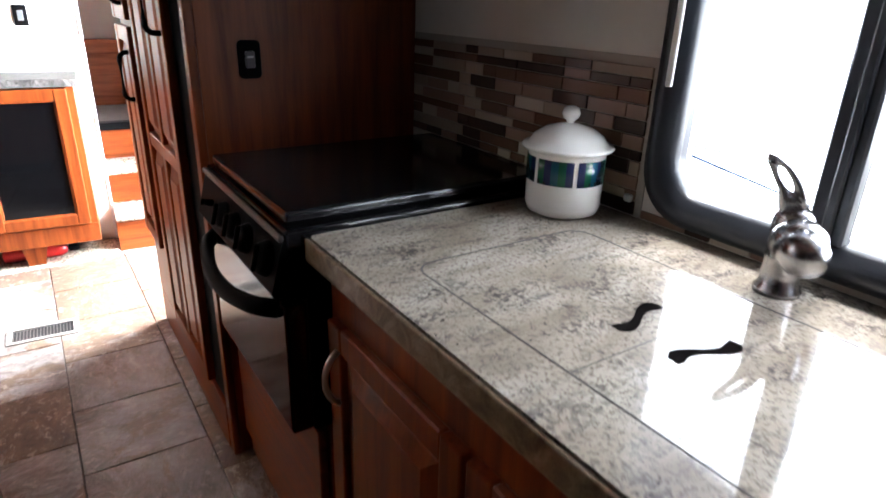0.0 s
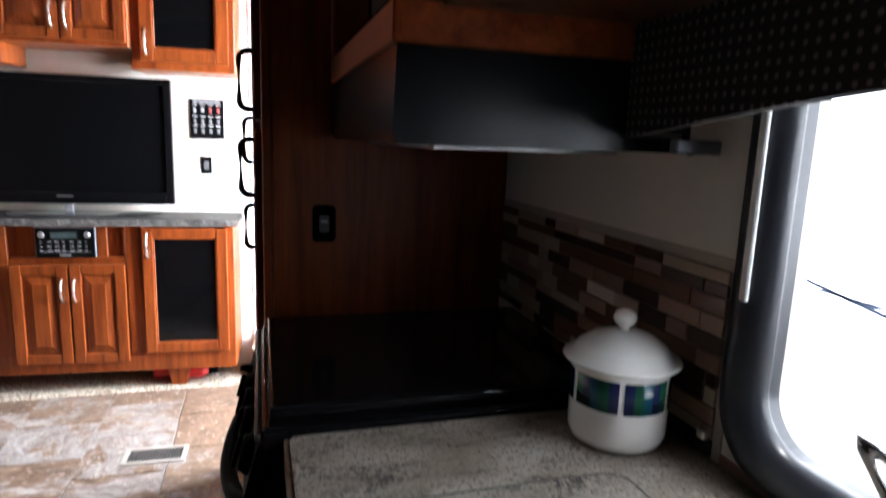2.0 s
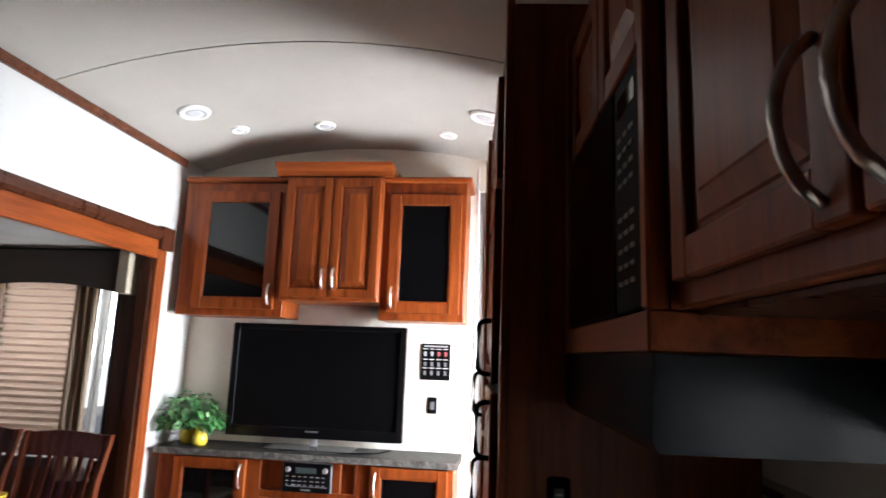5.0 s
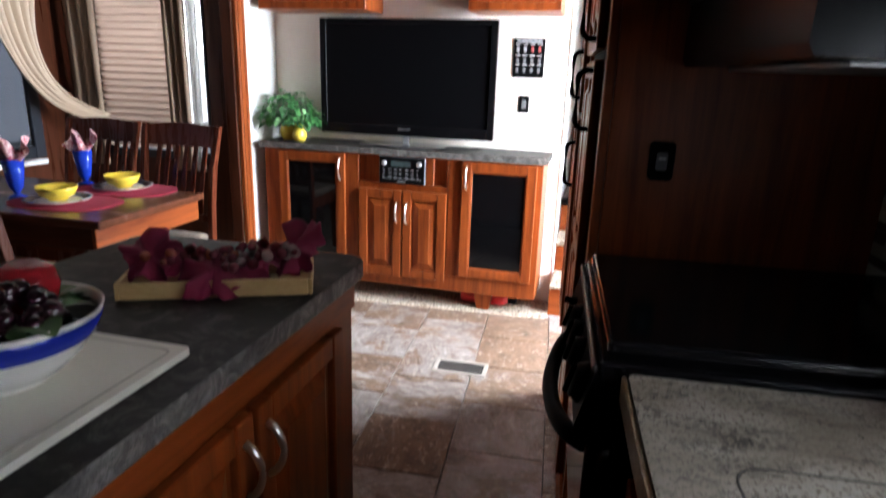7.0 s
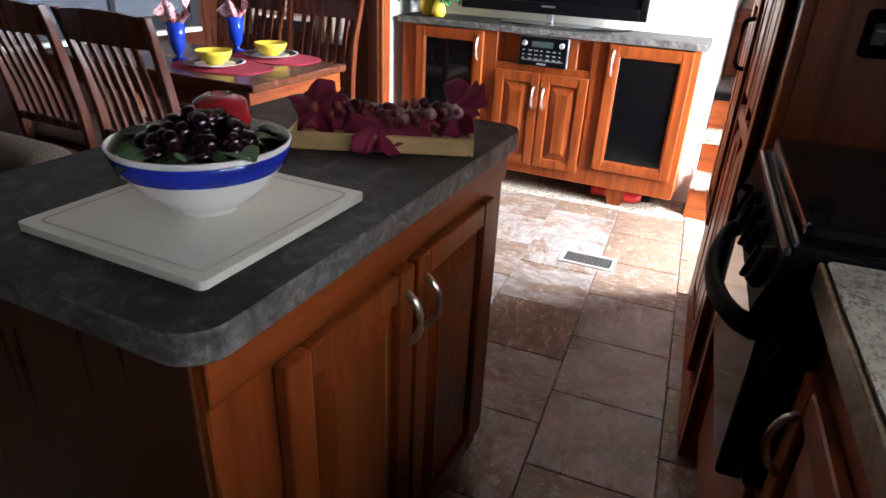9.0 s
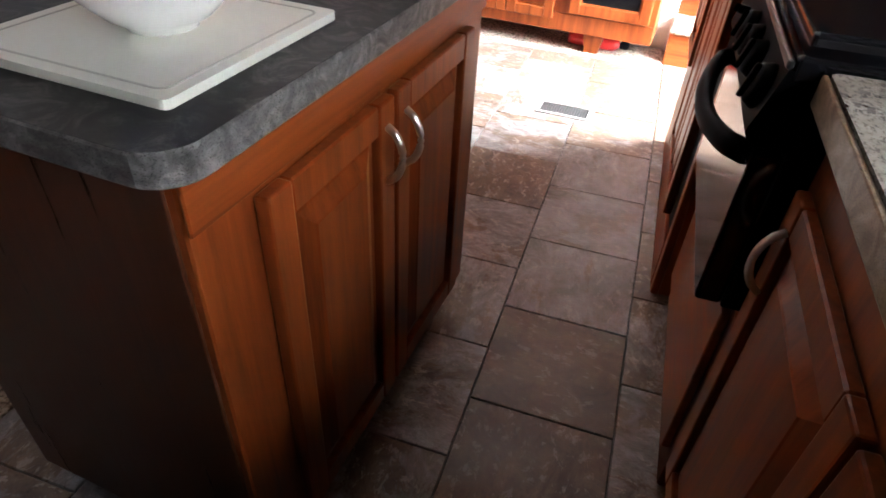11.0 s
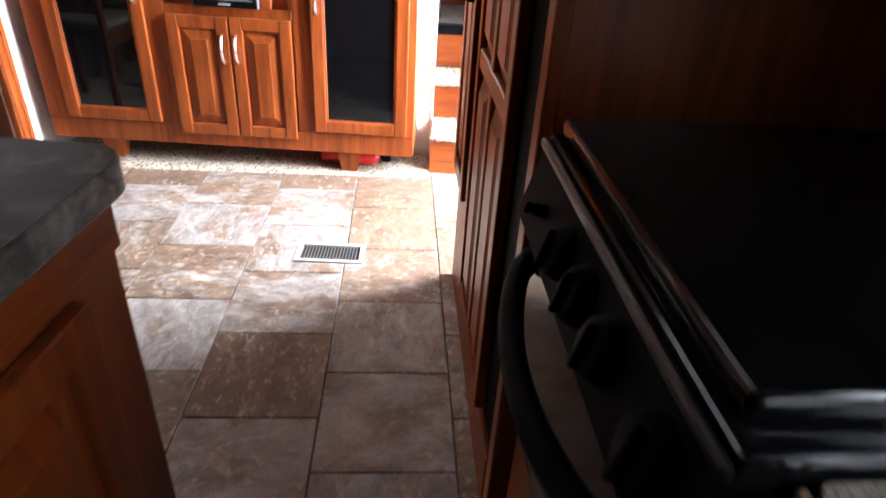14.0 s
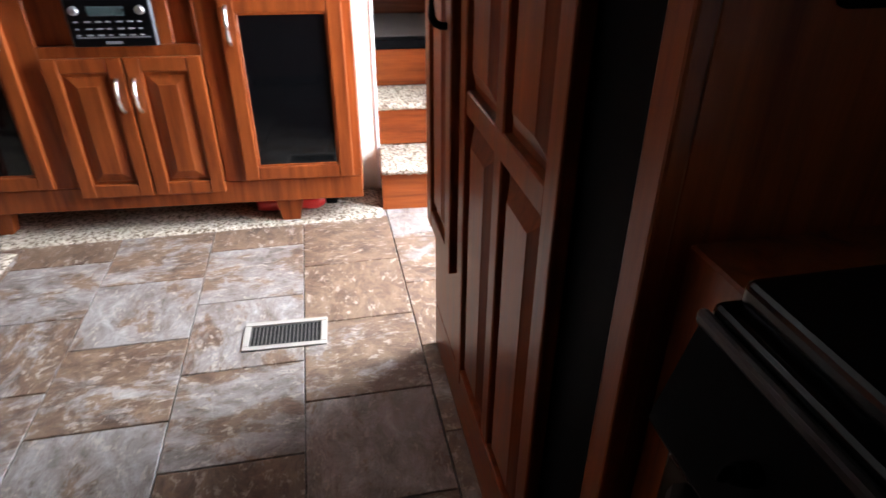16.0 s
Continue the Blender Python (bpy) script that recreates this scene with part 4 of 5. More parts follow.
# mosaic strip tiles behind stove and counter
mos = [mat("mosaic_dark_umber", (0.05, 0.032, 0.025), 0.2), mat("mosaic_brown_glass", (0.13, 0.075, 0.05), 0.15), mat("mosaic_tan_stone", (0.33, 0.25, 0.18), 0.45),
       mat("mosaic_beige_stone", (0.45, 0.37, 0.29), 0.5), mat("mosaic_rose_brown", (0.24, 0.14, 0.10), 0.35)]
for q in mos:
    v = coords(q, (1, 1, 1), True)
    bump(q, noise_tex(q, v, 60, 4), 0.15, 0.001)
backs = thing("mosaic_backsplash", (WALL_X - 0.004, 1.45, 0.9115), "brown and beige mosaic strip tiles behind the stove", "backsplash", kind="structure")
part("grout", box(WALL_X - 0.0035, WALL_X - 0.001, 1.03, 1.871, 0.9115, 1.205), plaster("beige_grout", (0.4, 0.35, 0.29)), backs)
rnd = random.Random(5)
z = 0.914
while z < 1.19:
    h = rnd.choice((0.018, 0.026, 0.026))
    y = 1.871 - 0.002
    while y > 1.05:
        ln = rnd.choice((0.05, 0.075, 0.10, 0.15))
        y0 = max(y - ln, 1.035 if z < 0.94 else 1.045)
        if y - y0 > 0.012:
            kind = rnd.choices(range(5), (4, 4, 3, 1.5, 3))[0]
            part("tile", box(WALL_X - 0.0085 - rnd.random() * 0.0015, WALL_X - 0.0036, y0 + 0.001, y - 0.001, z, z + h, 0.0008), mos[kind], backs)
        y = y0
    z += h + 0.002
z = 0.913
y = 1.028
while y > 0.0:
    ln = rnd.choice((0.05, 0.075, 0.10))
    part("tile", box(WALL_X - 0.007, WALL_X - 0.001, y - ln + 0.001, y - 0.001, 0.9125, 0.9275, 0.0008), mos[rnd.randrange(5)], backs)
    y -= ln
skewed(backs)

# canister
jar = thing("canister", (0.938, 1.142, 0.91), "white ceramic lidded canister with a dark green and blue band", "canister")
JX, JY = 0.938, 1.142
JS = 0.935
body = part("body", lathe(bmesh.new(), [(0.0620, 0.0000), (0.0733, 0.0058), (0.0780, 0.0192), (0.0790, 0.1248), (0.0808, 0.1315), (0.0752, 0.1325)], (JX, JY, 0.9105), 48, size=JS), CERAMIC, jar, smooth=True)
lid = part("lid", lathe(bmesh.new(), [(0.0752, 0.1330), (0.0902, 0.1334), (0.0940, 0.1382), (0.0902, 0.1421), (0.0808, 0.1440), (0.0705, 0.1594), (0.0470, 0.1747), (0.0188, 0.1824), (0.0075, 0.1834)], (JX, JY, 0.9105), 48, size=JS), CERAMIC, jar, "domed white lid", True)
part("knob", lathe(bmesh.new(), [(0.0085, 0.1824), (0.0075, 0.1872), (0.0160, 0.1949), (0.0188, 0.2035), (0.0150, 0.2131), (0.0056, 0.2179)], (JX, JY, 0.9105), 20, size=JS), CERAMIC, lid, smooth=True)
glz = [mat("band_deep_green", (0.008, 0.07, 0.035), 0.12), mat("band_teal", (0.01, 0.06, 0.09), 0.12), mat("band_navy", (0.012, 0.018, 0.06), 0.12)]
for k in range(6):
    for s in range(5):
        a0 = radians(60 * k + 3 + s * 10.8)
        bm = bmesh.new()
        pts = [a0 + radians(10.8) * q / 3 for q in range(4)]
        rg = [[(JX + r * math.cos(a), JY + r * math.sin(a), z) for a in pts] for r, z in ((0.0782 * JS, 0.9763), (0.0799 * JS, 0.9763), (0.0799 * JS, 1.0232), (0.0782 * JS, 1.0232))]
        vs = [[bm.verts.new(p) for p in q] for q in rg]
        for q in range(4):
            for w in range(3):
                bm.faces.new((vs[q][w], vs[q][w + 1], vs[(q + 1) % 4][w + 1], vs[(q + 1) % 4][w]))
        part("glaze_patch", bm, glz[(k * 2 + s * (1 + k % 2)) % 3], body, smooth=True)
skewed(jar)

# faucet
fa = thing("faucet", (0.955, 0.712, 0.91), "brushed nickel single-lever kitchen faucet", "faucet")
NICKEL = mat("satin_nickel", (0.42, 0.41, 0.42), 0.25, 1.0)
FX, FY = 0.955, 0.712
part("base", lathe(bmesh.new(), [(0.032, 0.0), (0.032, 0.006), (0.027, 0.012), (0.0255, 0.03), (0.0255, 0.05), (0.0265, 0.0515), (0.0265, 0.056), (0.0255, 0.058), (0.026, 0.08), (0.027, 0.1), (0.026, 0.115), (0.02, 0.124), (0.008, 0.127)], (FX, FY, 0.9105), 28), NICKEL, fa, smooth=True)
bm = bmesh.new()
ball(bm, (FX - 0.022, FY - 0.024, 0.998), 0.036, 3, 0.92)
tube(bm, [(FX - 0.02, FY - 0.02, 0.995), (FX - 0.05, FY - 0.05, 0.99), (FX - 0.062, FY - 0.062, 0.982)], [0.034, 0.03, 0.02], 18)
part("spout", bm, NICKEL, fa, "stubby rounded spout", True)
bm = bmesh.new()
outer = [(-0.018, -0.006), (-0.021, 0.012), (-0.015, 0.038), (-0.004, 0.058), (0.012, 0.074), (0.034, 0.08), (0.027, 0.066), (0.021, 0.045), (0.016, 0.026), (0.018, 0.008), (0.02, -0.006)]
rim = []
for k in range(24):
    # where a ray from the middle of the hole leaves the leaf's outline
    a = 2 * math.pi * k / 24
    dy, dz = math.cos(a), math.sin(a)
    best = 0.0
    for (y0, z0), (y1, z1) in zip(outer, outer[1:] + outer[:1]):
        ey, ez = y1 - y0, z1 - z0
        den = dy * ez - dz * ey
        if abs(den) < 1e-9:
            continue
        s = ((y0 - 0.006) * ez - (z0 - 0.045) * ey) / den
        q = ((y0 - 0.006) * dz - (z0 - 0.045) * dy) / den
        if s > 0 and -1e-6 <= q <= 1.000001:
            best = max(best, s)
    hole = (0.006 + 0.0065 * dy + 0.006 * dz, 0.045 + 0.017 * dz)
    rim.append(((0.006 + best * dy, 0.045 + best * dz), hole))
sides = []
for th in (-0.005, 0.005):
    sides.append([[bm.verts.new((FX - 0.006 - 0.6 * (y + 0.3 * z) + 0.8 * th, FY + 0.8 * (y + 0.3 * z) + 0.6 * th, 1.032 + z)) for y, z in (o, h)] for o, h in rim])
for k in range(24):
    n = (k + 1) % 24
    for sd in (0, 1):
        bm.faces.new((sides[sd][k][0], sides[sd][n][0], sides[sd][n][1], sides[sd][k][1]))
    for e in (0, 1):
        bm.faces.new((sides[0][k][e], sides[0][n][e], sides[1][n][e], sides[1][k][e]))
bmesh.ops.recalc_face_normals(bm, faces=bm.faces[:])
part("lever", bm, NICKEL, fa, "leaf-shaped lever with a slot", True)
skewed(fa)

# small fittings
ul = thing("cabinet_light", (0.777, 0.754, 1.507), "round frosted light under the overhead cabinet", "light")
part("rim", lathe(bmesh.new(), [(0.049, 0.0145), (0.048, 0.010), (0.045, 0.008), (0.045, 0.0145)], (0.777, 0.754, 1.5068), 36), WHITE, ul, smooth=True)
part("diffuser", lathe(bmesh.new(), [(0.0445, 0.0145), (0.0445, 0.0085), (0.03, 0.007), (0.004, 0.0065)], (0.777, 0.754, 1.5068), 36), mat("frosted_diffuser", (0.75, 0.73, 0.68), 0.5), ul, smooth=True)
br = thing("valance_bracket", (0.99, 1.10, 1.345), "small steel valance bracket on the wall", "bracket")
part("plate", box(0.955, 1.03, 1.085, 1.103, 1.345, 1.3645, 0.003), mat("dull_zinc", (0.16, 0.16, 0.17), 0.5, 1.0), br)
part("screw", lathe(bmesh.new(), [(0.005, 0), (0.004, 0.002)], (0.985, 1.094, 1.3432), 10), BLACK, br)
hk = thing("window_latch", (1.0, 1.045, 0.935), "small steel clip beside the window", "clip")
part("clip", box(1.018, 1.03, 1.045, 1.062, 0.94, 0.955, 0.003), STEEL, hk)
skewed(ul, br, hk)

# outside the kitchen window
stripe = mat("blue_grey_stripe", (0.10, 0.14, 0.24), 0.4)
shell = mat("white_gelcoat", (0.8, 0.8, 0.8), 0.3)
tr2 = thing("parked_trailer", (6.6, 5.0, -0.9), "white neighbouring trailer with blue stripes", "trailer")
# the side shares the backdrop's emission, so its sunlight is a glow
part("side", box(6.6, 7.6, 1.0, 12, -0.85, 2.6, 0.05, 3), m, tr2, "white side with a glow in place of sunlight")
for ya, za, yb, zb, w in ((8.5, 0.0, 3.6, -0.62, 0.05), (8.5, -0.33, 3.6, -0.24, 0.03), (8.2, -0.12, 3.6, -0.45, 0.02), (7.6, -0.62, 5.0, -0.66, 0.03)):
    sb = bmesh.new()
    loft(sb, [[(6.588, y, z), (6.588, y, z + q), (6.598, y, z + q), (6.598, y, z)] for y, z, q in ((ya, za, w * 0.5), ((ya + yb) / 2, (za + zb) / 2 - 0.03, w), (yb, zb, w * 0.4))])
    part("stripe", sb, stripe, tr2)
PALE = mat("grey_hatch", (0.13, 0.15, 0.2), 0.5)
for y in (5.3, 4.85):
    sb = plate(bmesh.new(), rounded(4.3 - 0.17, 4.3 + 0.17, y - 0.16, y + 0.16, 0.05), -0.899, -0.86)
    solo("utility_cover", sb, PALE, "pale grey utility cover on the gravel", "cover", group="utility covers")

# ---- island top ----
cb = thing("cutting_board", (-0.32, 0.985, 0.91), "cream cutting board with a grooved rim", "cutting board")
part("board", plate(bmesh.new(), rounded(-0.475, -0.165, 0.79, 1.11, 0.008, 3), 0.910, 0.921), mat("cream_polyethylene", (0.72, 0.70, 0.6), 0.4), cb)
# groove shown by a darker cream bead, its shadow put into the colour
part("groove", seam(rounded(-0.457, -0.183, 0.808, 1.092, 0.012, 3), 0.921, 0.002), mat("groove_shade", (0.5, 0.48, 0.4), 0.5), cb)
BX, BY, BZ = -0.315, 0.954, 0.9212

bowl = thing("fruit_bowl", (BX, BY, BZ), "white ceramic bowl with a cobalt blue band", "bowl")
part("shell", lathe(bmesh.new(), [(0.0435, 0.0000), (0.0452, 0.0056), (0.0653, 0.0167), (0.0914, 0.0418), (0.1061, 0.0632), (0.1087, 0.0656), (0.1175, 0.0911), (0.1201, 0.0986), (0.1166, 0.0995), (0.1114, 0.0837), (0.1001, 0.0558), (0.0696, 0.0233), (0.0174, 0.0112)], (BX, BY, BZ), 56, size=0.96), CERAMIC, bowl, smooth=True)
part("band", lathe(bmesh.new(), [(0.1079, 0.0637), (0.1103, 0.0656), (0.1188, 0.0897), (0.1166, 0.0921)], (BX, BY, BZ), 56, False, size=0.96), BLUE_GLAZE, bowl, "cobalt blue band", True)


def leafy(bm, c, size, tilt, turn, bend=0.3, n=5):
    """One bent leaf with a lens outline."""
    mtx = Matrix.Translation(c) @ Matrix.Rotation(turn, 4, "Z") @ Matrix.Rotation(tilt, 4, "Y")
    rows = []
    for k in range(n + 1):
        t = k / n
        w = size * 0.42 * math.sin(math.pi * min(1, t * 0.92 + 0.06)) ** 0.8
        x, zz = size * t, -bend * size * t * t
        rows.append([bm.verts.new(mtx @ Vector((x, s * w, zz + abs(s) * w * 0.25))) for s in (-1, 0, 1)])
    for a, b in zip(rows, rows[1:]):
        for s in range(2):
            bm.faces.new((a[s], a[s + 1], b[s + 1], b[s]))


rnd = random.Random(11)
fm = mat("black_grape_skin", (0.012, 0.003, 0.006), 0.1)
gr = thing("grapes", (BX, BY, BZ + 0.02), "glossy black artificial grapes in the bowl", "grapes")
for k in range(72):
    a, q = rnd.random() * 6.28, math.sqrt(rnd.random())
    c = (BX + 0.008 + 0.082 * q * math.cos(a), BY - 0.012 + 0.074 * q * math.sin(a), BZ + 0.074 + 0.05 * (1 - q * q) + rnd.uniform(-0.006, 0.006))
    g = bmesh.new()
    ball(g, c, rnd.uniform(0.0115, 0.014))
    part("grape", g, fm, gr, smooth=True)
ap = bmesh.new()
lathe(ap, [(0.006, 0.004), (0.022, 0.0), (0.036, 0.018), (0.04, 0.038), (0.034, 0.06), (0.018, 0.068), (0.004, 0.062)], (BX - 0.012, BY + 0.052, BZ + 0.074), 24)
solo("apple", ap, mat("red_apple_skin", (0.32, 0.012, 0.02), 0.2), "shiny red artificial apple among the grapes", "apple", smooth=True)
lv = bmesh.new()
for k in range(22):
    a = rnd.random() * 6.28
    leafy(lv, (BX + 0.065 * math.cos(a), BY + 0.065 * math.sin(a), BZ + 0.09), rnd.uniform(0.035, 0.06), rnd.uniform(-0.5, 0.1), a + rnd.uniform(-0.5, 0.5))
solo("fruit_leaves", lv, mat("dark_leaf_green", (0.05, 0.13, 0.03), 0.45), "green artificial leaves among the fruit", "leaves")

# tray with burgundy fabric and grapes
ty = thing("wooden_tray", (-0.3, 1.42, 0.91), "shallow pale pine tray with thin sides", "tray")
tm = Matrix.Translation((-0.294, 1.381, 0.9103)) @ Matrix.Rotation(radians(25), 4, "Z")
TL, TW, THH = 0.163, 0.06, 0.032


def tray_part(nm, *q):
    bm = box(*q, 0.0015)
    bmesh.ops.transform(bm, matrix=tm, verts=bm.verts)
    part(nm, bm, PINE, ty)


tray_part("bottom", -TL, TL, -TW, TW, 0.0, 0.005)
tray_part("side", -TL, TL, -TW - 0.008, -TW - 0.0002, 0.0, THH)
tray_part("side", -TL, TL, TW + 0.0002, TW + 0.008, 0.0, THH)
tray_part("end", -TL - 0.008, -TL - 0.0002, -TW - 0.008, TW + 0.008, 0.0, THH)
tray_part("end", TL + 0.0002, TL + 0.008, -TW - 0.008, TW + 0.008, 0.0, THH)
burg = plaster("burgundy_velvet_fabric", (0.27, 0.008, 0.055), 0.75, 0.6)


def fabric_leaf(lx, ly, lz, size, nod, lean, turn, seed, droop):
    """A lobed cloth leaf with a ruffled rim; nod tips it forward, lean sideways, droop hangs its rim down."""
    bm = bmesh.new()
    local = tm @ Matrix.Translation((lx, ly, lz)) @ Matrix.Rotation(nod, 4, "X") @ Matrix.Rotation(lean, 4, "Y") @ Matrix.Rotation(turn, 4, "Z")
    n, rings, prev = 60, 9, None
    mid = bm.verts.new(local @ Vector((0, 0, 0.006)))
    for q in range(1, rings + 1):
        t = q / rings
        row_ = []
        for k in range(n):
            a = 2 * math.pi * k / n
            lobe = 0.62 + 0.38 * abs(math.cos(2.5 * a + seed)) ** 0.7 + 0.05 * math.sin(13 * a + 3 * seed)
            r = size * t * lobe
            p = Vector((r * math.cos(a), r * math.sin(a), 0.2 * size * t * t * math.sin(5 * a + seed) + 0.1 * size * t ** 3 * math.sin(11 * a + 2 * seed) - droop * t * t * size))
            p += 0.006 * t * noise.noise_vector(p * 40 + Vector((seed, 0, 0)))
            w = local @ p
            w.z = max(w.z, 0.9125)
            row_.append(bm.verts.new(w))
        for k in range(n):
            j = (k + 1) % n
            if prev is None:
                bm.faces.new((mid, row_[k], row_[j]))
            else:
                bm.faces.new((prev[k], row_[k], row_[j], prev[j]))
        prev = row_
    ob = solo("fabric_leaf", bm, burg, "crumpled burgundy fabric leaf lying in the tray", "fabric leaf", smooth=True, group="fabric leaves in the tray")
    ob.modifiers.new("thickness", "SOLIDIFY").thickness = 0.0012


for leaf in ((-0.125, 0.0, THH + 0.03, 0.062, 0.9, -0.25, 0.3, 0.4, 0.1), (-0.07, 0.02, THH + 0.022, 0.058, 0.35, 0.2, 1.1, 1.7, 0.2),
             (-0.005, -0.05, THH + 0.016, 0.066, 0.55, 0.1, 0.2, 2.9, 0.35), (0.06, 0.03, THH + 0.018, 0.06, 0.3, -0.2, 0.7, 4.1, 0.15),
             (0.135, 0.02, THH + 0.038, 0.068, 0.75, -0.55, 0.0, 5.2, 0.1), (0.045, -0.03, THH + 0.012, 0.05, 0.5, 0.0, 2.0, 6.6, 0.2)):
    fabric_leaf(*leaf)
gm = [mat("wine_grape", (0.10, 0.012, 0.02), 0.15), mat("pearly_grape", (0.26, 0.15, 0.15), 0.15), mat("rust_grape", (0.22, 0.05, 0.025), 0.2)]
gr = thing("grapes", tuple(tm @ Vector((0, 0, 0.02))), "mixed wine and pearl coloured artificial grapes in the tray", "grapes")
for k in range(60):
    q = Vector((rnd.uniform(-0.13, 0.14), rnd.gauss(0.0, 0.022), THH + 0.022 + abs(rnd.gauss(0.0, 0.012))))
    g = bmesh.new()
    ball(g, tm @ q, rnd.uniform(0.007, 0.012))
    part("grape", g, gm[0 if k % 3 else (1 if q.x > 0.03 else 2)], gr, smooth=True)

# ---- front wall ----
mp_ = thing("monitor_panel", (-0.05, FRONT_Y - 0.01, 1.307), "black systems monitor panel with red and grey buttons", "control panel")
part("plate", box(-0.138, 0.036, FRONT_Y - 0.008, FRONT_Y - 0.001, 1.307, 1.517, 0.003), BLACK, mp_)
part("heading", box(-0.12, 0.02, FRONT_Y - 0.0095, FRONT_Y - 0.0081, 1.497, 1.507), GREY, mp_, "grey lettering bar")
red = mat("red_button", (0.3, 0.05, 0.05), 0.4)
lt = mat("pale_button", (0.6, 0.6, 0.6), 0.4)
for r0, z in enumerate((1.445, 1.385, 1.335)):
    for c0 in range(4):
        x = -0.122 + c0 * 0.04
        part("button", box(x + 0.002, x + 0.017, FRONT_Y - 0.013, FRONT_Y - 0.0081, z, z + 0.026, 0.002), red if r0 == 0 and c0 > 1 else (GREY if r0 == 0 else DIMGREY), mp_)
        part("caption", box(x - 0.004, x + 0.024, FRONT_Y - 0.0092, FRONT_Y - 0.0081, z + 0.039, z + 0.043), lt, mp_)
sw = thing("wall_switch", (-0.06, FRONT_Y - 0.005, 1.116), "black light switch on the cream wall", "switch")
part("plate", box(-0.09, -0.033, FRONT_Y - 0.007, FRONT_Y - 0.001, 1.116, 1.21, 0.004, 2), BLACK, sw)
part("rocker", box(-0.074, -0.049, FRONT_Y - 0.011, FRONT_Y - 0.0071, 1.14, 1.186, 0.002), DIMGREY, sw)
solo("wall_corner_trim", box(0.168, 0.182, FRONT_Y - 0.006, FRONT_Y + 0.055, 0.0, 2.6, 0.003), WHITE, "white corner strip at the stair opening", "trim", "structure")

pot = thing("potted_plant", (-1.435, 3.80, 0.905), "leafy green artificial plant in a yellow pot", "plant")
PX, PY, PZ = -1.435, 3.80, 0.905
part("pot", lathe(bmesh.new(), [(0.04, 0.0), (0.052, 0.02), (0.058, 0.05), (0.05, 0.075), (0.056, 0.082), (0.045, 0.08), (0.04, 0.06)], (PX, PY, PZ), 28), YELLOW, pot, smooth=True)
lv = bmesh.new()
for k in range(520):
    a, e = rnd.random() * 6.28, rnd.random()
    rr = 0.165 * math.sqrt(rnd.random())
    h = 0.09 + 0.215 * e * (1 - (rr / 0.19) ** 2)
    leafy(lv, (PX + rr * math.cos(a) * 1.1, min(PY + rr * math.sin(a) * 0.9, FRONT_Y - 0.05), PZ + h), rnd.uniform(0.025, 0.05), rnd.uniform(-0.7, 0.7), a + rnd.uniform(-0.9, 0.9), 0.4, 3)
gl = mat("leaf_green", (0.05, 0.2, 0.05), 0.45)
gv_ = gl.node_tree.nodes.new("ShaderNodeNewGeometry")
base(gl, ramp(gl, gv_.outputs["Random Per Island"], [(0.1, (0.02, 0.08, 0.025)), (0.6, (0.07, 0.24, 0.06)), (0.95, (0.25, 0.45, 0.2))]).outputs[0])
part("foliage", lv, gl, pot, "dense small green leaves")
sm = bmesh.new()
for k in range(14):
    a = k * 0.45
    tube(sm, [(PX, PY, PZ + 0.05), (PX + 0.05 * math.cos(a), PY + 0.04 * math.sin(a), PZ + 0.12), (PX + 0.1 * math.cos(a), PY + 0.08 * math.sin(a), PZ + 0.15)], 0.0018, 5)
part("stems", sm, gl, pot)
vs_ = lathe(bmesh.new(), [(0.03, 0.0), (0.042, 0.02), (0.04, 0.05), (0.022, 0.08), (0.026, 0.1), (0.02, 0.098)], (-1.345, 3.745, 0.905), 24)
solo("small_vase", vs_, YELLOW, "small yellow vase beside the plant", "vase", smooth=True)
cbm = bmesh.new()
tube(cbm, [(-0.62, 3.76, 0.909), (-0.5, 3.72, 0.909), (-0.42, 3.74, 0.909), (-0.33, 3.79, 0.909), (-0.28, 3.9, 0.909)], 0.004, 6)
tube(cbm, [(-0.75, 3.74, 0.909), (-0.85, 3.72, 0.909), (-0.95, 3.77, 0.909), (-0.9, 3.86, 0.909)], 0.004, 6)
solo("tv_cable", cbm, BLACK, "loose black television cable on the cabinet top", "cable", smooth=True)
ex = thing("fire_extinguisher", (-0.2, 3.785, 0.012), "small red bottle lying under the media cabinet", "extinguisher")
bm = bmesh.new()
rot = Matrix.Translation((-0.34, 3.785, 0.048)) @ Matrix.Rotation(radians(90), 4, "Y")
lathe(bm, [(0.01, 0.0), (0.034, 0.008), (0.038, 0.03), (0.038, 0.25), (0.025, 0.275), (0.012, 0.285)], (0, 0, 0), 24)
bmesh.ops.transform(bm, matrix=rot, verts=bm.verts)
part("bottle", bm, mat("red_enamel", (0.5, 0.02, 0.02), 0.3), ex, smooth=True)
bm = bmesh.new()
lathe(bm, [(0.0385, 0.11), (0.0388, 0.112), (0.0388, 0.17), (0.0385, 0.172)], (0, 0, 0), 24, False)
bmesh.ops.transform(bm, matrix=rot, verts=bm.verts)
part("label_band", bm, WHITE, ex, "white label band")
bm = bmesh.new()
lathe(bm, [(0.014, 0.2855), (0.02, 0.29), (0.02, 0.33), (0.008, 0.335)], (0, 0, 0), 16)
bmesh.ops.transform(bm, matrix=rot, verts=bm.verts)
part("valve", bm, BLACK, ex)

# ceiling fittings
frost = mat("frosted_lens", (0.6, 0.6, 0.6), 0.4)


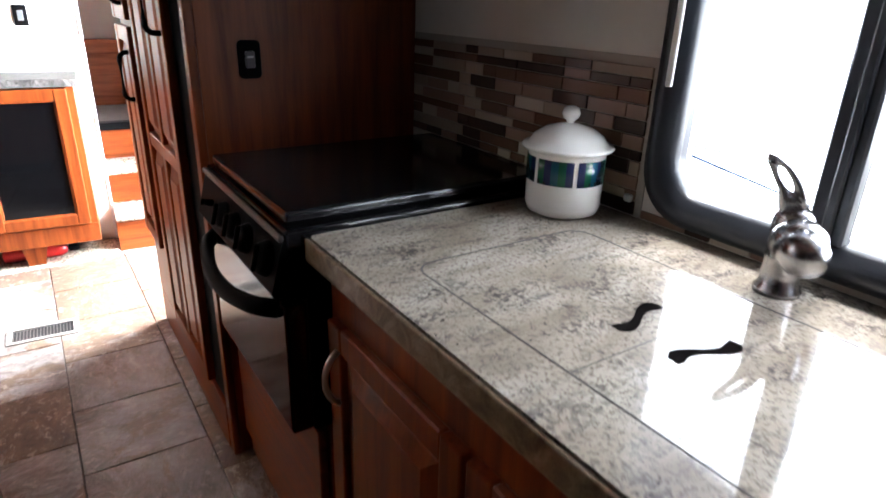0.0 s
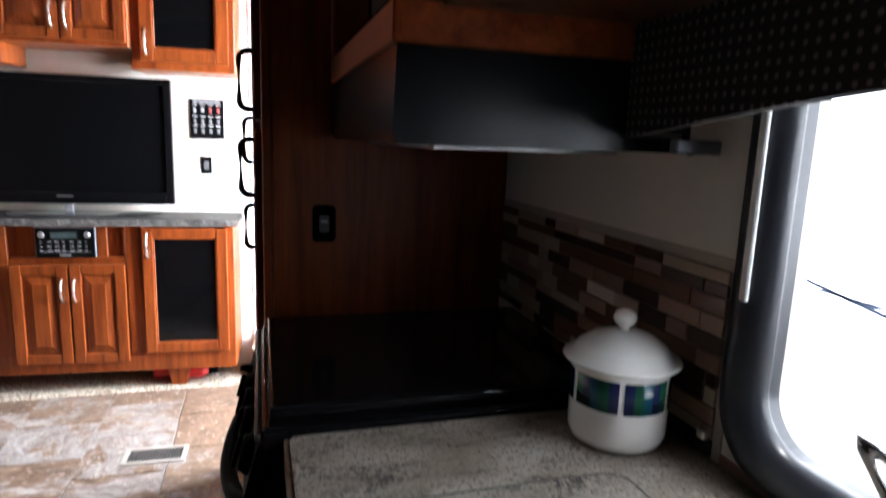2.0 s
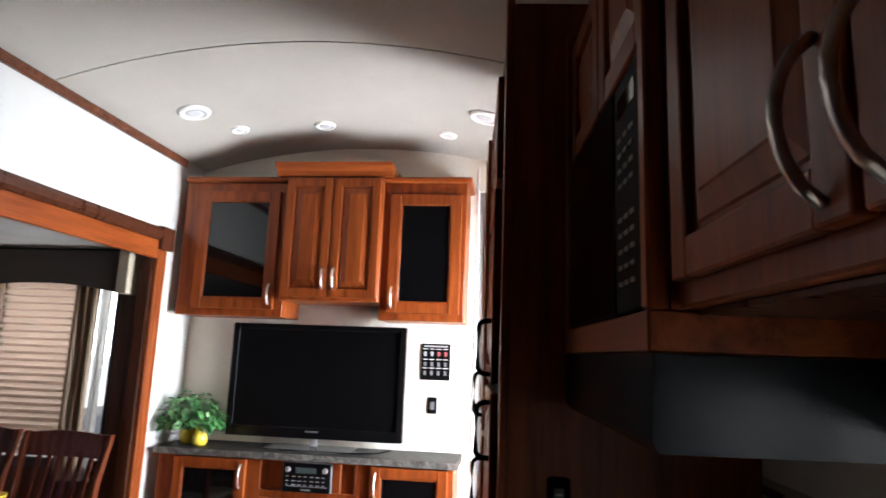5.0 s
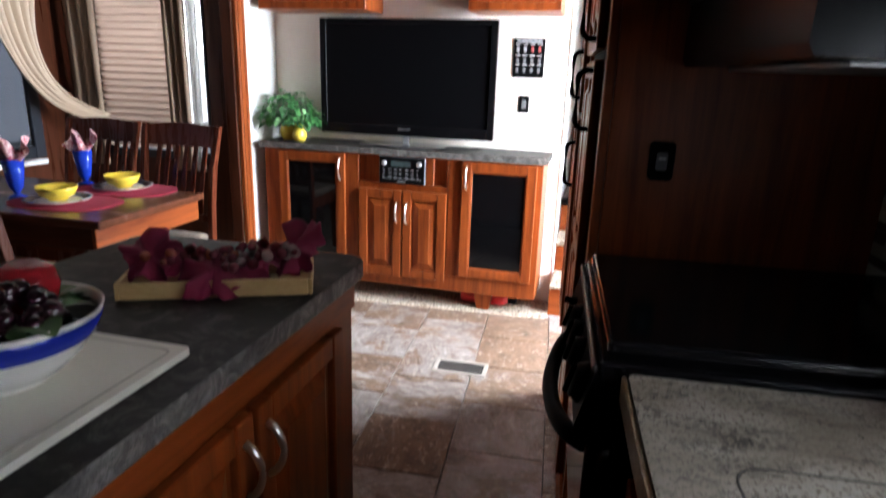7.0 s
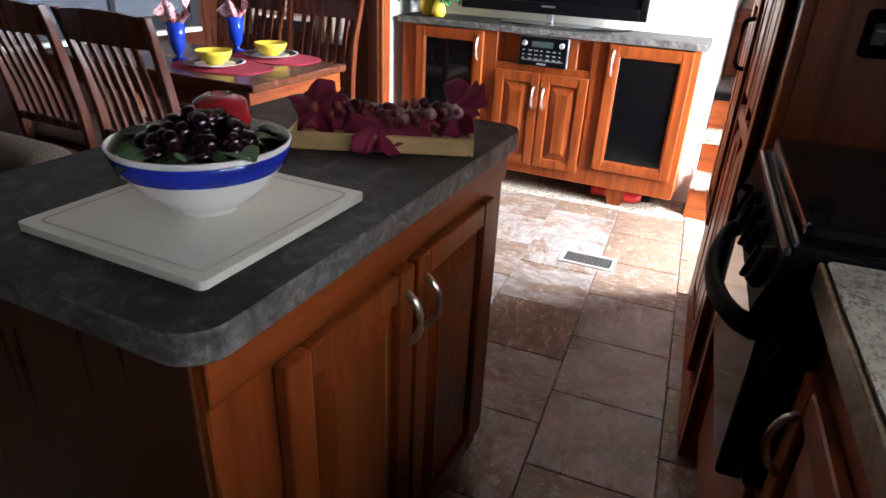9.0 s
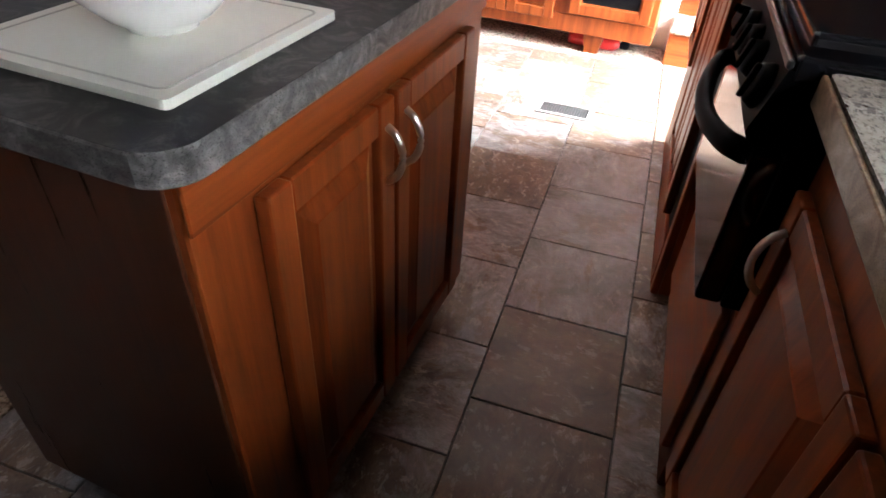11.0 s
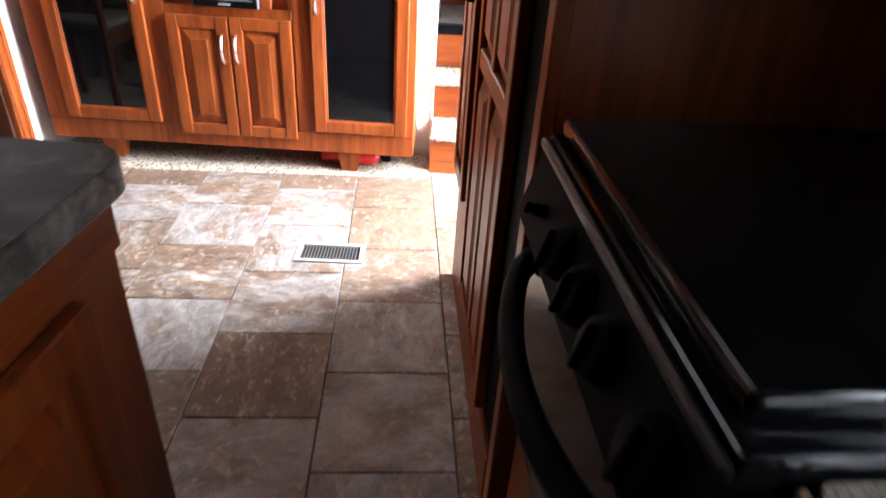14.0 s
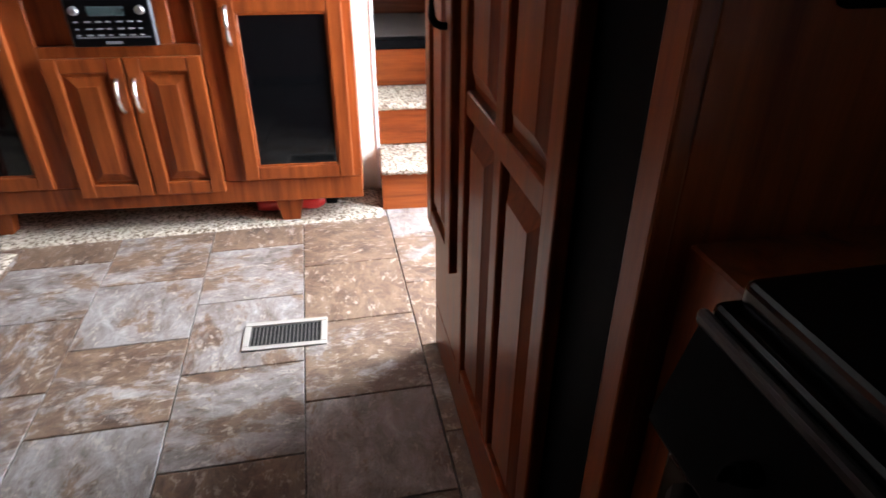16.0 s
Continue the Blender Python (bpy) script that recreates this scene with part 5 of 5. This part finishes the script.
def downlight(x, y, r, label, small=False):
    z = arch(x)
    tilt = Matrix.Translation((x, y, z)) @ Matrix.Rotation(math.atan(0.28 * (x + 0.55)), 4, "Y")
    th_ = thing("ceiling_light" if not small else "ceiling_speaker", (x, y, z - 0.016), label, "ceiling light" if not small else "speaker")
    bm = bmesh.new()
    lathe(bm, [(r * 0.7, 0.004), (r, 0.004), (r, -0.006), (r * 0.92, -0.014), (r * 0.72, -0.016), (r * 0.7, -0.01)], (0, 0, 0), 36)
    bmesh.ops.transform(bm, matrix=tilt, verts=bm.verts)
    part("rim", bm, WHITE, th_, smooth=True)
    bm = bmesh.new()
    lathe(bm, [(r * 0.69, 0.003), (r * 0.69, -0.009), (r * 0.3, -0.012), (0.004, -0.0125)], (0, 0, 0), 36)
    bmesh.ops.transform(bm, matrix=tilt, verts=bm.verts)
    part("lens", bm, frost, th_, smooth=True)


downlight(-1.26, 3.18, 0.082, "round white ceiling light, switched off")
downlight(0.245, 3.24, 0.082, "round white ceiling light, switched off")
downlight(-0.68, 3.55, 0.06, "small round ceiling light with a grey lens")
downlight(-1.15, 3.48, 0.05, "small flat white ceiling speaker", True)
downlight(0.02, 3.6, 0.05, "small flat white ceiling speaker", True)

# ---- dinette ----
TX0, TX1, TY0, TY1, TZ = -2.6, -1.36, 2.2, 2.83, 0.754
tb = thing("dining_table", (-1.98, 2.51, 0.004), "dark polished dining table with a lighter end apron", "table")
part("tabletop", box(TX0, TX1, TY0, TY1, TZ - 0.032, TZ, 0.008, 3), DARKWOOD_X, tb)
for q in ((TX1 - 0.075, TX1 - 0.05, TY0 + 0.03, TY1 - 0.03), (TX0 + 0.05, TX0 + 0.075, TY0 + 0.03, TY1 - 0.03)):
    part("end_apron", box(TX1 - 0.05, TX1 - 0.03, TY0 + 0.01, TY1 - 0.01, TZ - 0.125, TZ - 0.0325, 0.003) if q[0] > -2 else box(*q, TZ - 0.125, TZ - 0.0325, 0.003), CHERRY_Y, tb, "lighter end apron")
for y in (TY0 + 0.02, TY1 - 0.04):
    part("side_apron", box(TX0 + 0.08, TX1 - 0.055, y, y + 0.02, TZ - 0.12, TZ - 0.0325, 0.003), DARKWOOD_X, tb)
for x in (TX1 - 0.2, TX0 + 0.2):
    part("leg", lathe(bmesh.new(), [(0.05, 0.0), (0.055, 0.05), (0.035, 0.09), (0.03, 0.14), (0.05, 0.24), (0.058, 0.36), (0.045, 0.45), (0.032, 0.5), (0.05, 0.52), (0.05, 0.54), (0.034, 0.56), (0.055, 0.6), (0.055, 0.72)], (x, 2.51, 0.012), 24), CHERRY, tb, "turned pedestal leg", True)


def chair(at, turn, label):
    """Built facing +y, its back at y = 0, at the origin."""
    c = thing("dining_chair", (0, 0, 0), label, "chair", "chairs round the dinette table")
    W = 0.215
    part("seat", plate(bmesh.new(), rounded(-W, W, 0.03, 0.43, 0.03), 0.425, 0.445), DARKWOOD_X, c)
    cu = bmesh.new()
    rgs = []
    for i_, z in ((0.0, 0.4455), (-0.004, 0.465), (0.006, 0.48), (0.03, 0.488), (0.1, 0.492)):
        rgs.append([(x, y, z) for x, y in rounded(-W + 0.01 + i_, W - 0.01 - i_, 0.045 + i_, 0.425 - i_, 0.03)])
    loft(cu, rgs)
    part("cushion", cu, FABRIC, c, "taupe upholstered cushion", True)
    for sx in (-1, 1):
        bm = bmesh.new()
        path = [(0.0, 0.0), (0.01, 0.2), (0.02, 0.44), (0.005, 0.62), (-0.025, 0.8), (-0.065, 0.96), (-0.08, 1.01)]
        rgs = []
        for k, (y, z) in enumerate(path):
            x = sx * (W - 0.012 + (0.012 if z > 0.9 else 0))
            a, b = 0.014, 0.019 if z < 0.9 else 0.015
            rgs.append([(x - a, y - b, z), (x + a, y - b, z), (x + a, y + b, z), (x - a, y + b, z)])
        loft(bm, rgs)
        bmesh.ops.bevel(bm, geom=bm.edges, offset=0.003, segments=1, affect="EDGES")
        part("back_post", bm, CHAIRWOOD, c)
        bm = bmesh.new()
        rgs = [[(sx * (W - 0.02) - a, 0.4 - a, z), (sx * (W - 0.02) + a, 0.4 - a, z), (sx * (W - 0.02) + a, 0.4 + a, z), (sx * (W - 0.02) - a, 0.4 + a, z)] for z, a in ((0.0, 0.014), (0.424, 0.02))]
        loft(bm, rgs)
        part("front_leg", bm, CHAIRWOOD, c)
        part("side_rail", box(sx * (W - 0.02) - 0.01, sx * (W - 0.02) + 0.01, 0.035, 0.38, 0.36, 0.424, 0.002), CHAIRWOOD, c)
    bm = bmesh.new()
    rgs = []
    for k in range(13):
        u = k / 6 - 1
        x, y = u * (W - 0.024), -0.068 + 0.016 * (u * u - 1)
        zt = 1.005 + 0.012 * (1 - u * u)
        rgs.append([(x, y - 0.012, 0.905), (x, y + 0.012, 0.9), (x, y + 0.0, zt), (x, y - 0.02, zt)])
    loft(bm, rgs)
    part("top_rail", bm, CHAIRWOOD, c, "bowed top rail")
    part("lower_rail", box(-W + 0.025, W - 0.025, -0.006, 0.02, 0.53, 0.565, 0.003), CHAIRWOOD, c)
    for k in range(6):
        x = -0.135 + 0.054 * k
        bm = bmesh.new()
        rgs = []
        for y, z in ((0.008, 0.566), (-0.012, 0.68), (-0.042, 0.8), (-0.075, 0.908)):
            rgs.append([(x - 0.011, y - 0.006, z), (x + 0.011, y - 0.006, z), (x + 0.011, y + 0.006, z), (x - 0.011, y + 0.006, z)])
        loft(bm, rgs)
        part("slat", bm, CHAIRWOOD, c)
    part("front_rail", box(-W + 0.02, W - 0.02, 0.39, 0.41, 0.36, 0.424, 0.002), CHAIRWOOD, c)
    c.matrix_basis = Matrix.Translation(at) @ Matrix.Rotation(radians(turn), 4, "Z")
    return c


CHAIRWOOD = wood("mahogany_chair_wood", (0.065, 0.014, 0.006), (0.105, 0.025, 0.011), "z", 0.25)
chair((-1.715, 3.1, 0.012), 180, "dark mahogany slat-back dining chair with taupe seat")
chair((-2.215, 3.12, 0.012), 180, "dark mahogany slat-back dining chair with taupe seat")
chair((-1.68, 1.93, 0.005), 0, "dark mahogany slat-back dining chair with taupe seat")
chair((-2.2, 1.93, 0.005), 0, "dark mahogany slat-back dining chair with taupe seat")

nap = plaster("pink_floral_napkin", (0.5, 0.16, 0.2), 0.9, 0.3)
nv = coords(nap)
base(nap, ramp(nap, noise_tex(nap, nv, 70, 3, 0.6, 1.0), [(0.38, (0.3, 0.02, 0.05)), (0.5, (0.65, 0.3, 0.32)), (0.6, (0.75, 0.62, 0.6))]).outputs[0])
bluegl = mat("cobalt_blue_glass", (0.02, 0.06, 0.55), 0.08, 0.0, Transmission_Weight=0.35)
for (mx_, my_, px_, py_, gx_, gy_) in ((-1.73, 2.43, -1.76, 2.42, -1.99, 2.44), (-1.71, 2.745, -1.735, 2.755, -1.985, 2.80)):
    ol_ = [(mx_ + 0.225 * math.copysign(abs(math.cos(a)) ** 0.7, math.cos(a)), my_ + 0.15 * math.copysign(abs(math.sin(a)) ** 0.7, math.sin(a))) for a in [2 * math.pi * k / 32 for k in range(32)]]
    solo("placemat", plate(bmesh.new(), ol_, TZ + 0.0005, TZ + 0.004), REDMAT, "red oval woven placemat on the table", "placemat", group="placemats")
    pl = thing("dinner_plate", (px_, py_, TZ + 0.004), "white dinner plate with a blue patterned rim", "plate", "table settings")
    part("dish", lathe(bmesh.new(), [(0.07, 0.0), (0.085, 0.004), (0.125, 0.014), (0.127, 0.016), (0.12, 0.0155), (0.085, 0.007), (0.02, 0.005)], (px_, py_, TZ + 0.0042), 40), CERAMIC, pl, smooth=True)
    part("rim_band", lathe(bmesh.new(), [(0.086, 0.0078), (0.09, 0.0092), (0.112, 0.0143), (0.121, 0.0162)], (px_, py_, TZ + 0.0045), 40, False), mat("navy_patterned_rim", (0.025, 0.035, 0.07), 0.2), pl, smooth=True)
    bw = thing("soup_bowl", (px_, py_, TZ + 0.0095), "yellow glazed soup bowl standing on the plate", "bowl", "table settings")
    part("shell", lathe(bmesh.new(), [(0.035, 0.0), (0.037, 0.006), (0.06, 0.02), (0.074, 0.045), (0.077, 0.058), (0.074, 0.058), (0.068, 0.042), (0.05, 0.02), (0.01, 0.01)], (px_, py_, TZ + 0.0098), 36), YELLOW, bw, smooth=True)
    gb = thing("goblet", (gx_, gy_, TZ), "cobalt blue glass goblet holding a folded napkin", "goblet", "table settings")
    part("glass", lathe(bmesh.new(), [(0.036, 0.0), (0.036, 0.004), (0.012, 0.012), (0.012, 0.02), (0.028, 0.045), (0.036, 0.1), (0.042, 0.16), (0.039, 0.16), (0.03, 0.09), (0.01, 0.045)], (gx_, gy_, TZ + 0.0005), 28), bluegl, gb, smooth=True)
    nb = bmesh.new()
    rgs = []
    for q in range(7):
        t = q / 6
        rr = 0.012 + 0.05 * t
        rgs.append([(gx_ + rr * (1 + 0.35 * t * math.sin(5 * a + gx_ * 9)) * math.cos(a), gy_ + rr * (1 + 0.35 * t * math.sin(5 * a + 1)) * math.sin(a), TZ + 0.12 + 0.10 * t + 0.035 * t * math.sin(3 * a + 2 * gy_)) for a in [2 * math.pi * k / 30 for k in range(30)]])
    loft(nb, rgs, False)
    solo("napkin", nb, nap, "pink floral napkin folded into the goblet", "napkin", group="table settings")

# blinds, valance and curtains of the dinette end window
wn2 = thing("window_2", (-2.32, EY, 0.8), "dinette end window behind a lowered pleated blind", "window", kind="structure")
fr = bmesh.new()
for q in ((-2.56, -2.51, 0.77, 1.83), (-1.842, -1.826, 0.77, 1.83), (-2.5095, -1.8425, 0.77, 0.82), (-2.5095, -1.8425, 1.78, 1.83)):
    slab(fr, "S", EY - 0.001, *q, 0, 0.018, 0.004)
part("window_frame", fr, FRAME_BLACK, wn2)
pn = part("pane", box(-2.52, -1.838, EY + 0.02, EY + 0.024, 0.8, 1.8), GLASS, wn2)
pn.visible_shadow = False
bd = thing("pleated_blind", (-2.32, EY - 0.03, 0.83), "beige pleated window blind lowered over the dinette window", "blind")
bl = mat("beige_pleated_fabric", (0.45, 0.33, 0.26), 0.9, 0.0, Transmission_Weight=0.0)
tl = node(bl, "BsdfTranslucent")
tl.inputs["Color"].default_value = (0.6, 0.46, 0.37, 1)
ms = node(bl, "MixShader", Fac=0.45)
link(bl, bl.node_tree.nodes["Principled BSDF"].outputs[0], ms.inputs[1])
link(bl, tl.outputs[0], ms.inputs[2])
link(bl, ms.outputs[0], bl.node_tree.nodes["Material Output"].inputs[0])
for k in range(24):
    z = 0.83 + k * 0.04
    pb = bmesh.new()
    a = [(-2.535, EY - 0.022, z), (-2.02, EY - 0.022, z), (-2.02, EY - 0.052, z + 0.026), (-2.535, EY - 0.052, z + 0.026), (-2.02, EY - 0.022, z + 0.04), (-2.535, EY - 0.022, z + 0.04)]
    v = [pb.verts.new(p) for p in a]
    pb.faces.new((v[0], v[1], v[2], v[3]))
    pb.faces.new((v[3], v[2], v[4], v[5]))
    part("pleat", pb, bl, bd)

vfab = carpet_mat("brown_valance_fabric", (0.014, 0.009, 0.007), (0.034, 0.022, 0.017))
vside = mat("cream_woven_fabric", (0.42, 0.36, 0.28), 0.9)
wv = coords(vside, (1, 1, 1))
chk = node(vside, "TexChecker", Scale=90.0)
chk.inputs["Color1"].default_value, chk.inputs["Color2"].default_value = (0.5, 0.43, 0.33, 1), (0.2, 0.16, 0.12, 1)
link(vside, wv, chk.inputs["Vector"])
base(vside, chk.outputs["Color"])
vl = thing("window_valance", (-2.3, EY - 0.08, 1.75), "brown arched fabric valance over the dinette end window", "valance")
bm = bmesh.new()
top_ = []
for k in range(21):
    u = k / 10 - 1
    top_.append((-2.23 + u * 0.46, 1.728 + 0.045 * (1 - u * u)))
ring = top_ + [(x, 1.965) for x, z in reversed(top_)]
loft(bm, [[(x, EY - 0.14, z) for x, z in ring], [(x, EY - 0.125, z) for x, z in ring]])
part("front_board", bm, vfab, vl)
part("side_panel", box(-1.768, -1.705, EY - 0.145, EY - 0.014, 1.722, 1.965, 0.004), vside, vl, "cream patterned end")
part("side_panel", box(-2.735, -2.692, EY - 0.145, EY - 0.003, 1.75, 1.965, 0.004), vfab, vl)
part("piping", box(-2.69, -1.77, EY - 0.147, EY - 0.1405, 1.955, 1.967, 0.002), BLACK, vl)

drape_m = mat("beige_satin_curtain", (0.46, 0.35, 0.25), 0.5)
dv = coords(drape_m, (1, 1, 1))
bump(drape_m, noise_tex(drape_m, dv, 220, 2), 0.2, 0.001)


side_m = mat("brown_satin_curtain", (0.26, 0.175, 0.115), 0.45)
bump(side_m, noise_tex(side_m, coords(side_m), 220, 2), 0.2, 0.001)


def curtain(name, x0, x1, y, z0, z1, folds, label, lean=0.0, axis="x"):
    bm = bmesh.new()
    nu, nv_ = folds * 8, 14
    g = []
    for j in range(nv_ + 1):
        t = j / nv_
        rowv = []
        for i in range(nu + 1):
            u = i / nu
            a = x0 + (x1 - x0) * u + lean * (1 - t) * (u - 0.5)
            d = 0.016 * math.sin(2 * math.pi * folds * u + 0.4 * t) + 0.004 * math.sin(9 * u + 5 * t)
            rowv.append(bm.verts.new((a, y + d, z0 + (z1 - z0) * t) if axis == "x" else (y + d, a, z0 + (z1 - z0) * t)))
        g.append(rowv)
    for j in range(nv_):
        for i in range(nu):
            bm.faces.new((g[j][i], g[j][i + 1], g[j + 1][i + 1], g[j + 1][i]))
    ob = solo(name, bm, side_m, label, "curtain", smooth=True, group="dinette curtains")
    md = ob.modifiers.new("thickness", "SOLIDIFY")
    md.thickness = 0.003
    return ob


curtain("curtain", -2.70, -2.49, EY - 0.085, 0.72, 1.8, 3, "brown satin side curtain beside the end window")
curtain("curtain", -2.045, -1.9, EY - 0.085, 0.72, 1.8, 3, "brown satin side curtain beside the end window")
lining = curtain("curtain", -1.897, -1.832, EY - 0.075, 0.72, 1.984, 1, "plain white lining edge of the end window curtain")
sheer = plaster("white_lining_cloth", (0.8, 0.78, 0.74), 0.9)
glow = node(sheer, "BsdfTranslucent")
glow.inputs["Color"].default_value = (0.82, 0.82, 0.8, 1)
blend = node(sheer, "MixShader", Fac=0.65)
link(sheer, sheer.node_tree.nodes["Principled BSDF"].outputs[0], blend.inputs[1])
link(sheer, glow.outputs[0], blend.inputs[2])
link(sheer, blend.outputs[0], sheer.node_tree.nodes["Material Output"].inputs[0])
lining.data.materials[0] = sheer

# dinette side window with swagged drape
wn3 = thing("window_3", (OX, 1.95, 0.85), "wide dinette side window in a dark frame", "window", kind="structure")
fr = bmesh.new()
for q in ((0.86, 0.92, 0.77, 1.65), (3.26, 3.33, 0.77, 1.65), (0.9205, 3.2595, 0.77, 0.84), (0.9205, 3.2595, 1.59, 1.65), (2.1, 2.15, 0.8405, 1.5895), (2.72, 2.76, 0.8405, 1.5895)):
    slab(fr, "E", OX + 0.001, *q, 0, 0.02, 0.004)
part("window_frame", fr, FRAME_BLACK, wn3)
pn = part("pane", box(OX - 0.03, OX - 0.026, 0.9, 3.3, 0.80, 1.62), mat("tinted_glass", (0.1, 0.11, 0.13), 0.0, 0.0, Transmission_Weight=1.0, IOR=1.2), wn3)
pn.visible_shadow = False
part("window_sill", box(OX + 0.001, OX + 0.06, 0.9, 3.3, 0.74, 0.765, 0.004), WHITE, wn3, "white sill")
vl2 = thing("window_valance", (OX + 0.08, 2.0, 1.74), "cream patterned fabric valance over the side window", "valance")
part("front_board", box(OX + 0.125, OX + 0.14, 0.8, 3.32, 1.74, 1.965, 0.004), vside, vl2)
part("lower_band", box(OX + 0.141, OX + 0.146, 0.8, 3.32, 1.74, 1.755, 0.002), vfab, vl2, "dark lower band")
part("end_board", box(OX + 0.003, OX + 0.1245, 3.305, 3.32, 1.74, 1.965, 0.003), vside, vl2)
bm = bmesh.new()
g = []
for j in range(25):
    t = j / 24
    rowv = []
    for i in range(41):
        u = i / 40
        # each thread hangs from the valance and runs down to the tie-back
        p0, p1, p2 = (2.95 + 0.37 * u, 1.755), (3.12 + 0.08 * u, 1.0 + 0.15 * u), (3.47, 0.985 + 0.045 * u)
        y, z = (p0[k] * (1 - t) ** 2 + 2 * p1[k] * t * (1 - t) + p2[k] * t * t for k in (0, 1))
        fold = 0.022 * (1 - 0.75 * t) * math.sin(40 * u + 1.5 * math.sin(3 * t)) + 0.01 * math.sin(9 * u + 5 * t)
        rowv.append(bm.verts.new((OX + 0.10 + fold + 0.26 * t ** 2.5, y, z)))
    g.append(rowv)
for j in range(24):
    for i in range(40):
        bm.faces.new((g[j][i], g[j][i + 1], g[j + 1][i + 1], g[j + 1][i]))
ob = solo("curtain", bm, drape_m, "beige satin drape swagged back beside the side window", "curtain", smooth=True, group="dinette curtains")
ob.modifiers.new("thickness", "SOLIDIFY").thickness = 0.003

# sofa
so = thing("sofa", (-2.2, 0.7, 0.005), "taupe upholstered sofa with rounded arms", "sofa")


def soft(x0, x1, y0, y1, z0, z1, r=0.05):
    bm = bx(bmesh.new(), x0, x1, y0, y1, z0, z1, r, 4)
    return bm


part("base", soft(-2.72, -1.62, -0.15, 1.43, 0.06, 0.3, 0.03), FABRIC, so, smooth=True)
part("arm", soft(-2.72, -1.58, 1.435, 1.65, 0.06, 0.63, 0.09), FABRIC, so, "rounded arm", True)
part("arm", soft(-2.72, -1.58, -0.37, -0.155, 0.06, 0.63, 0.09), FABRIC, so, "rounded arm", True)
for y in (-0.14, 0.65):
    part("seat_cushion", soft(-2.45, -1.6, y, y + 0.775, 0.305, 0.47, 0.05), FABRIC, so, smooth=True)
    part("back_cushion", soft(-2.72, -2.46, y, y + 0.775, 0.305, 0.9, 0.08), FABRIC, so, smooth=True)
for x in (-2.6, -1.7):
    for y in (-0.3, 1.55):
        part("foot", lathe(bmesh.new(), [(0.02, 0.0), (0.026, 0.056)], (x, y, 0.004), 12), BLACK, so)
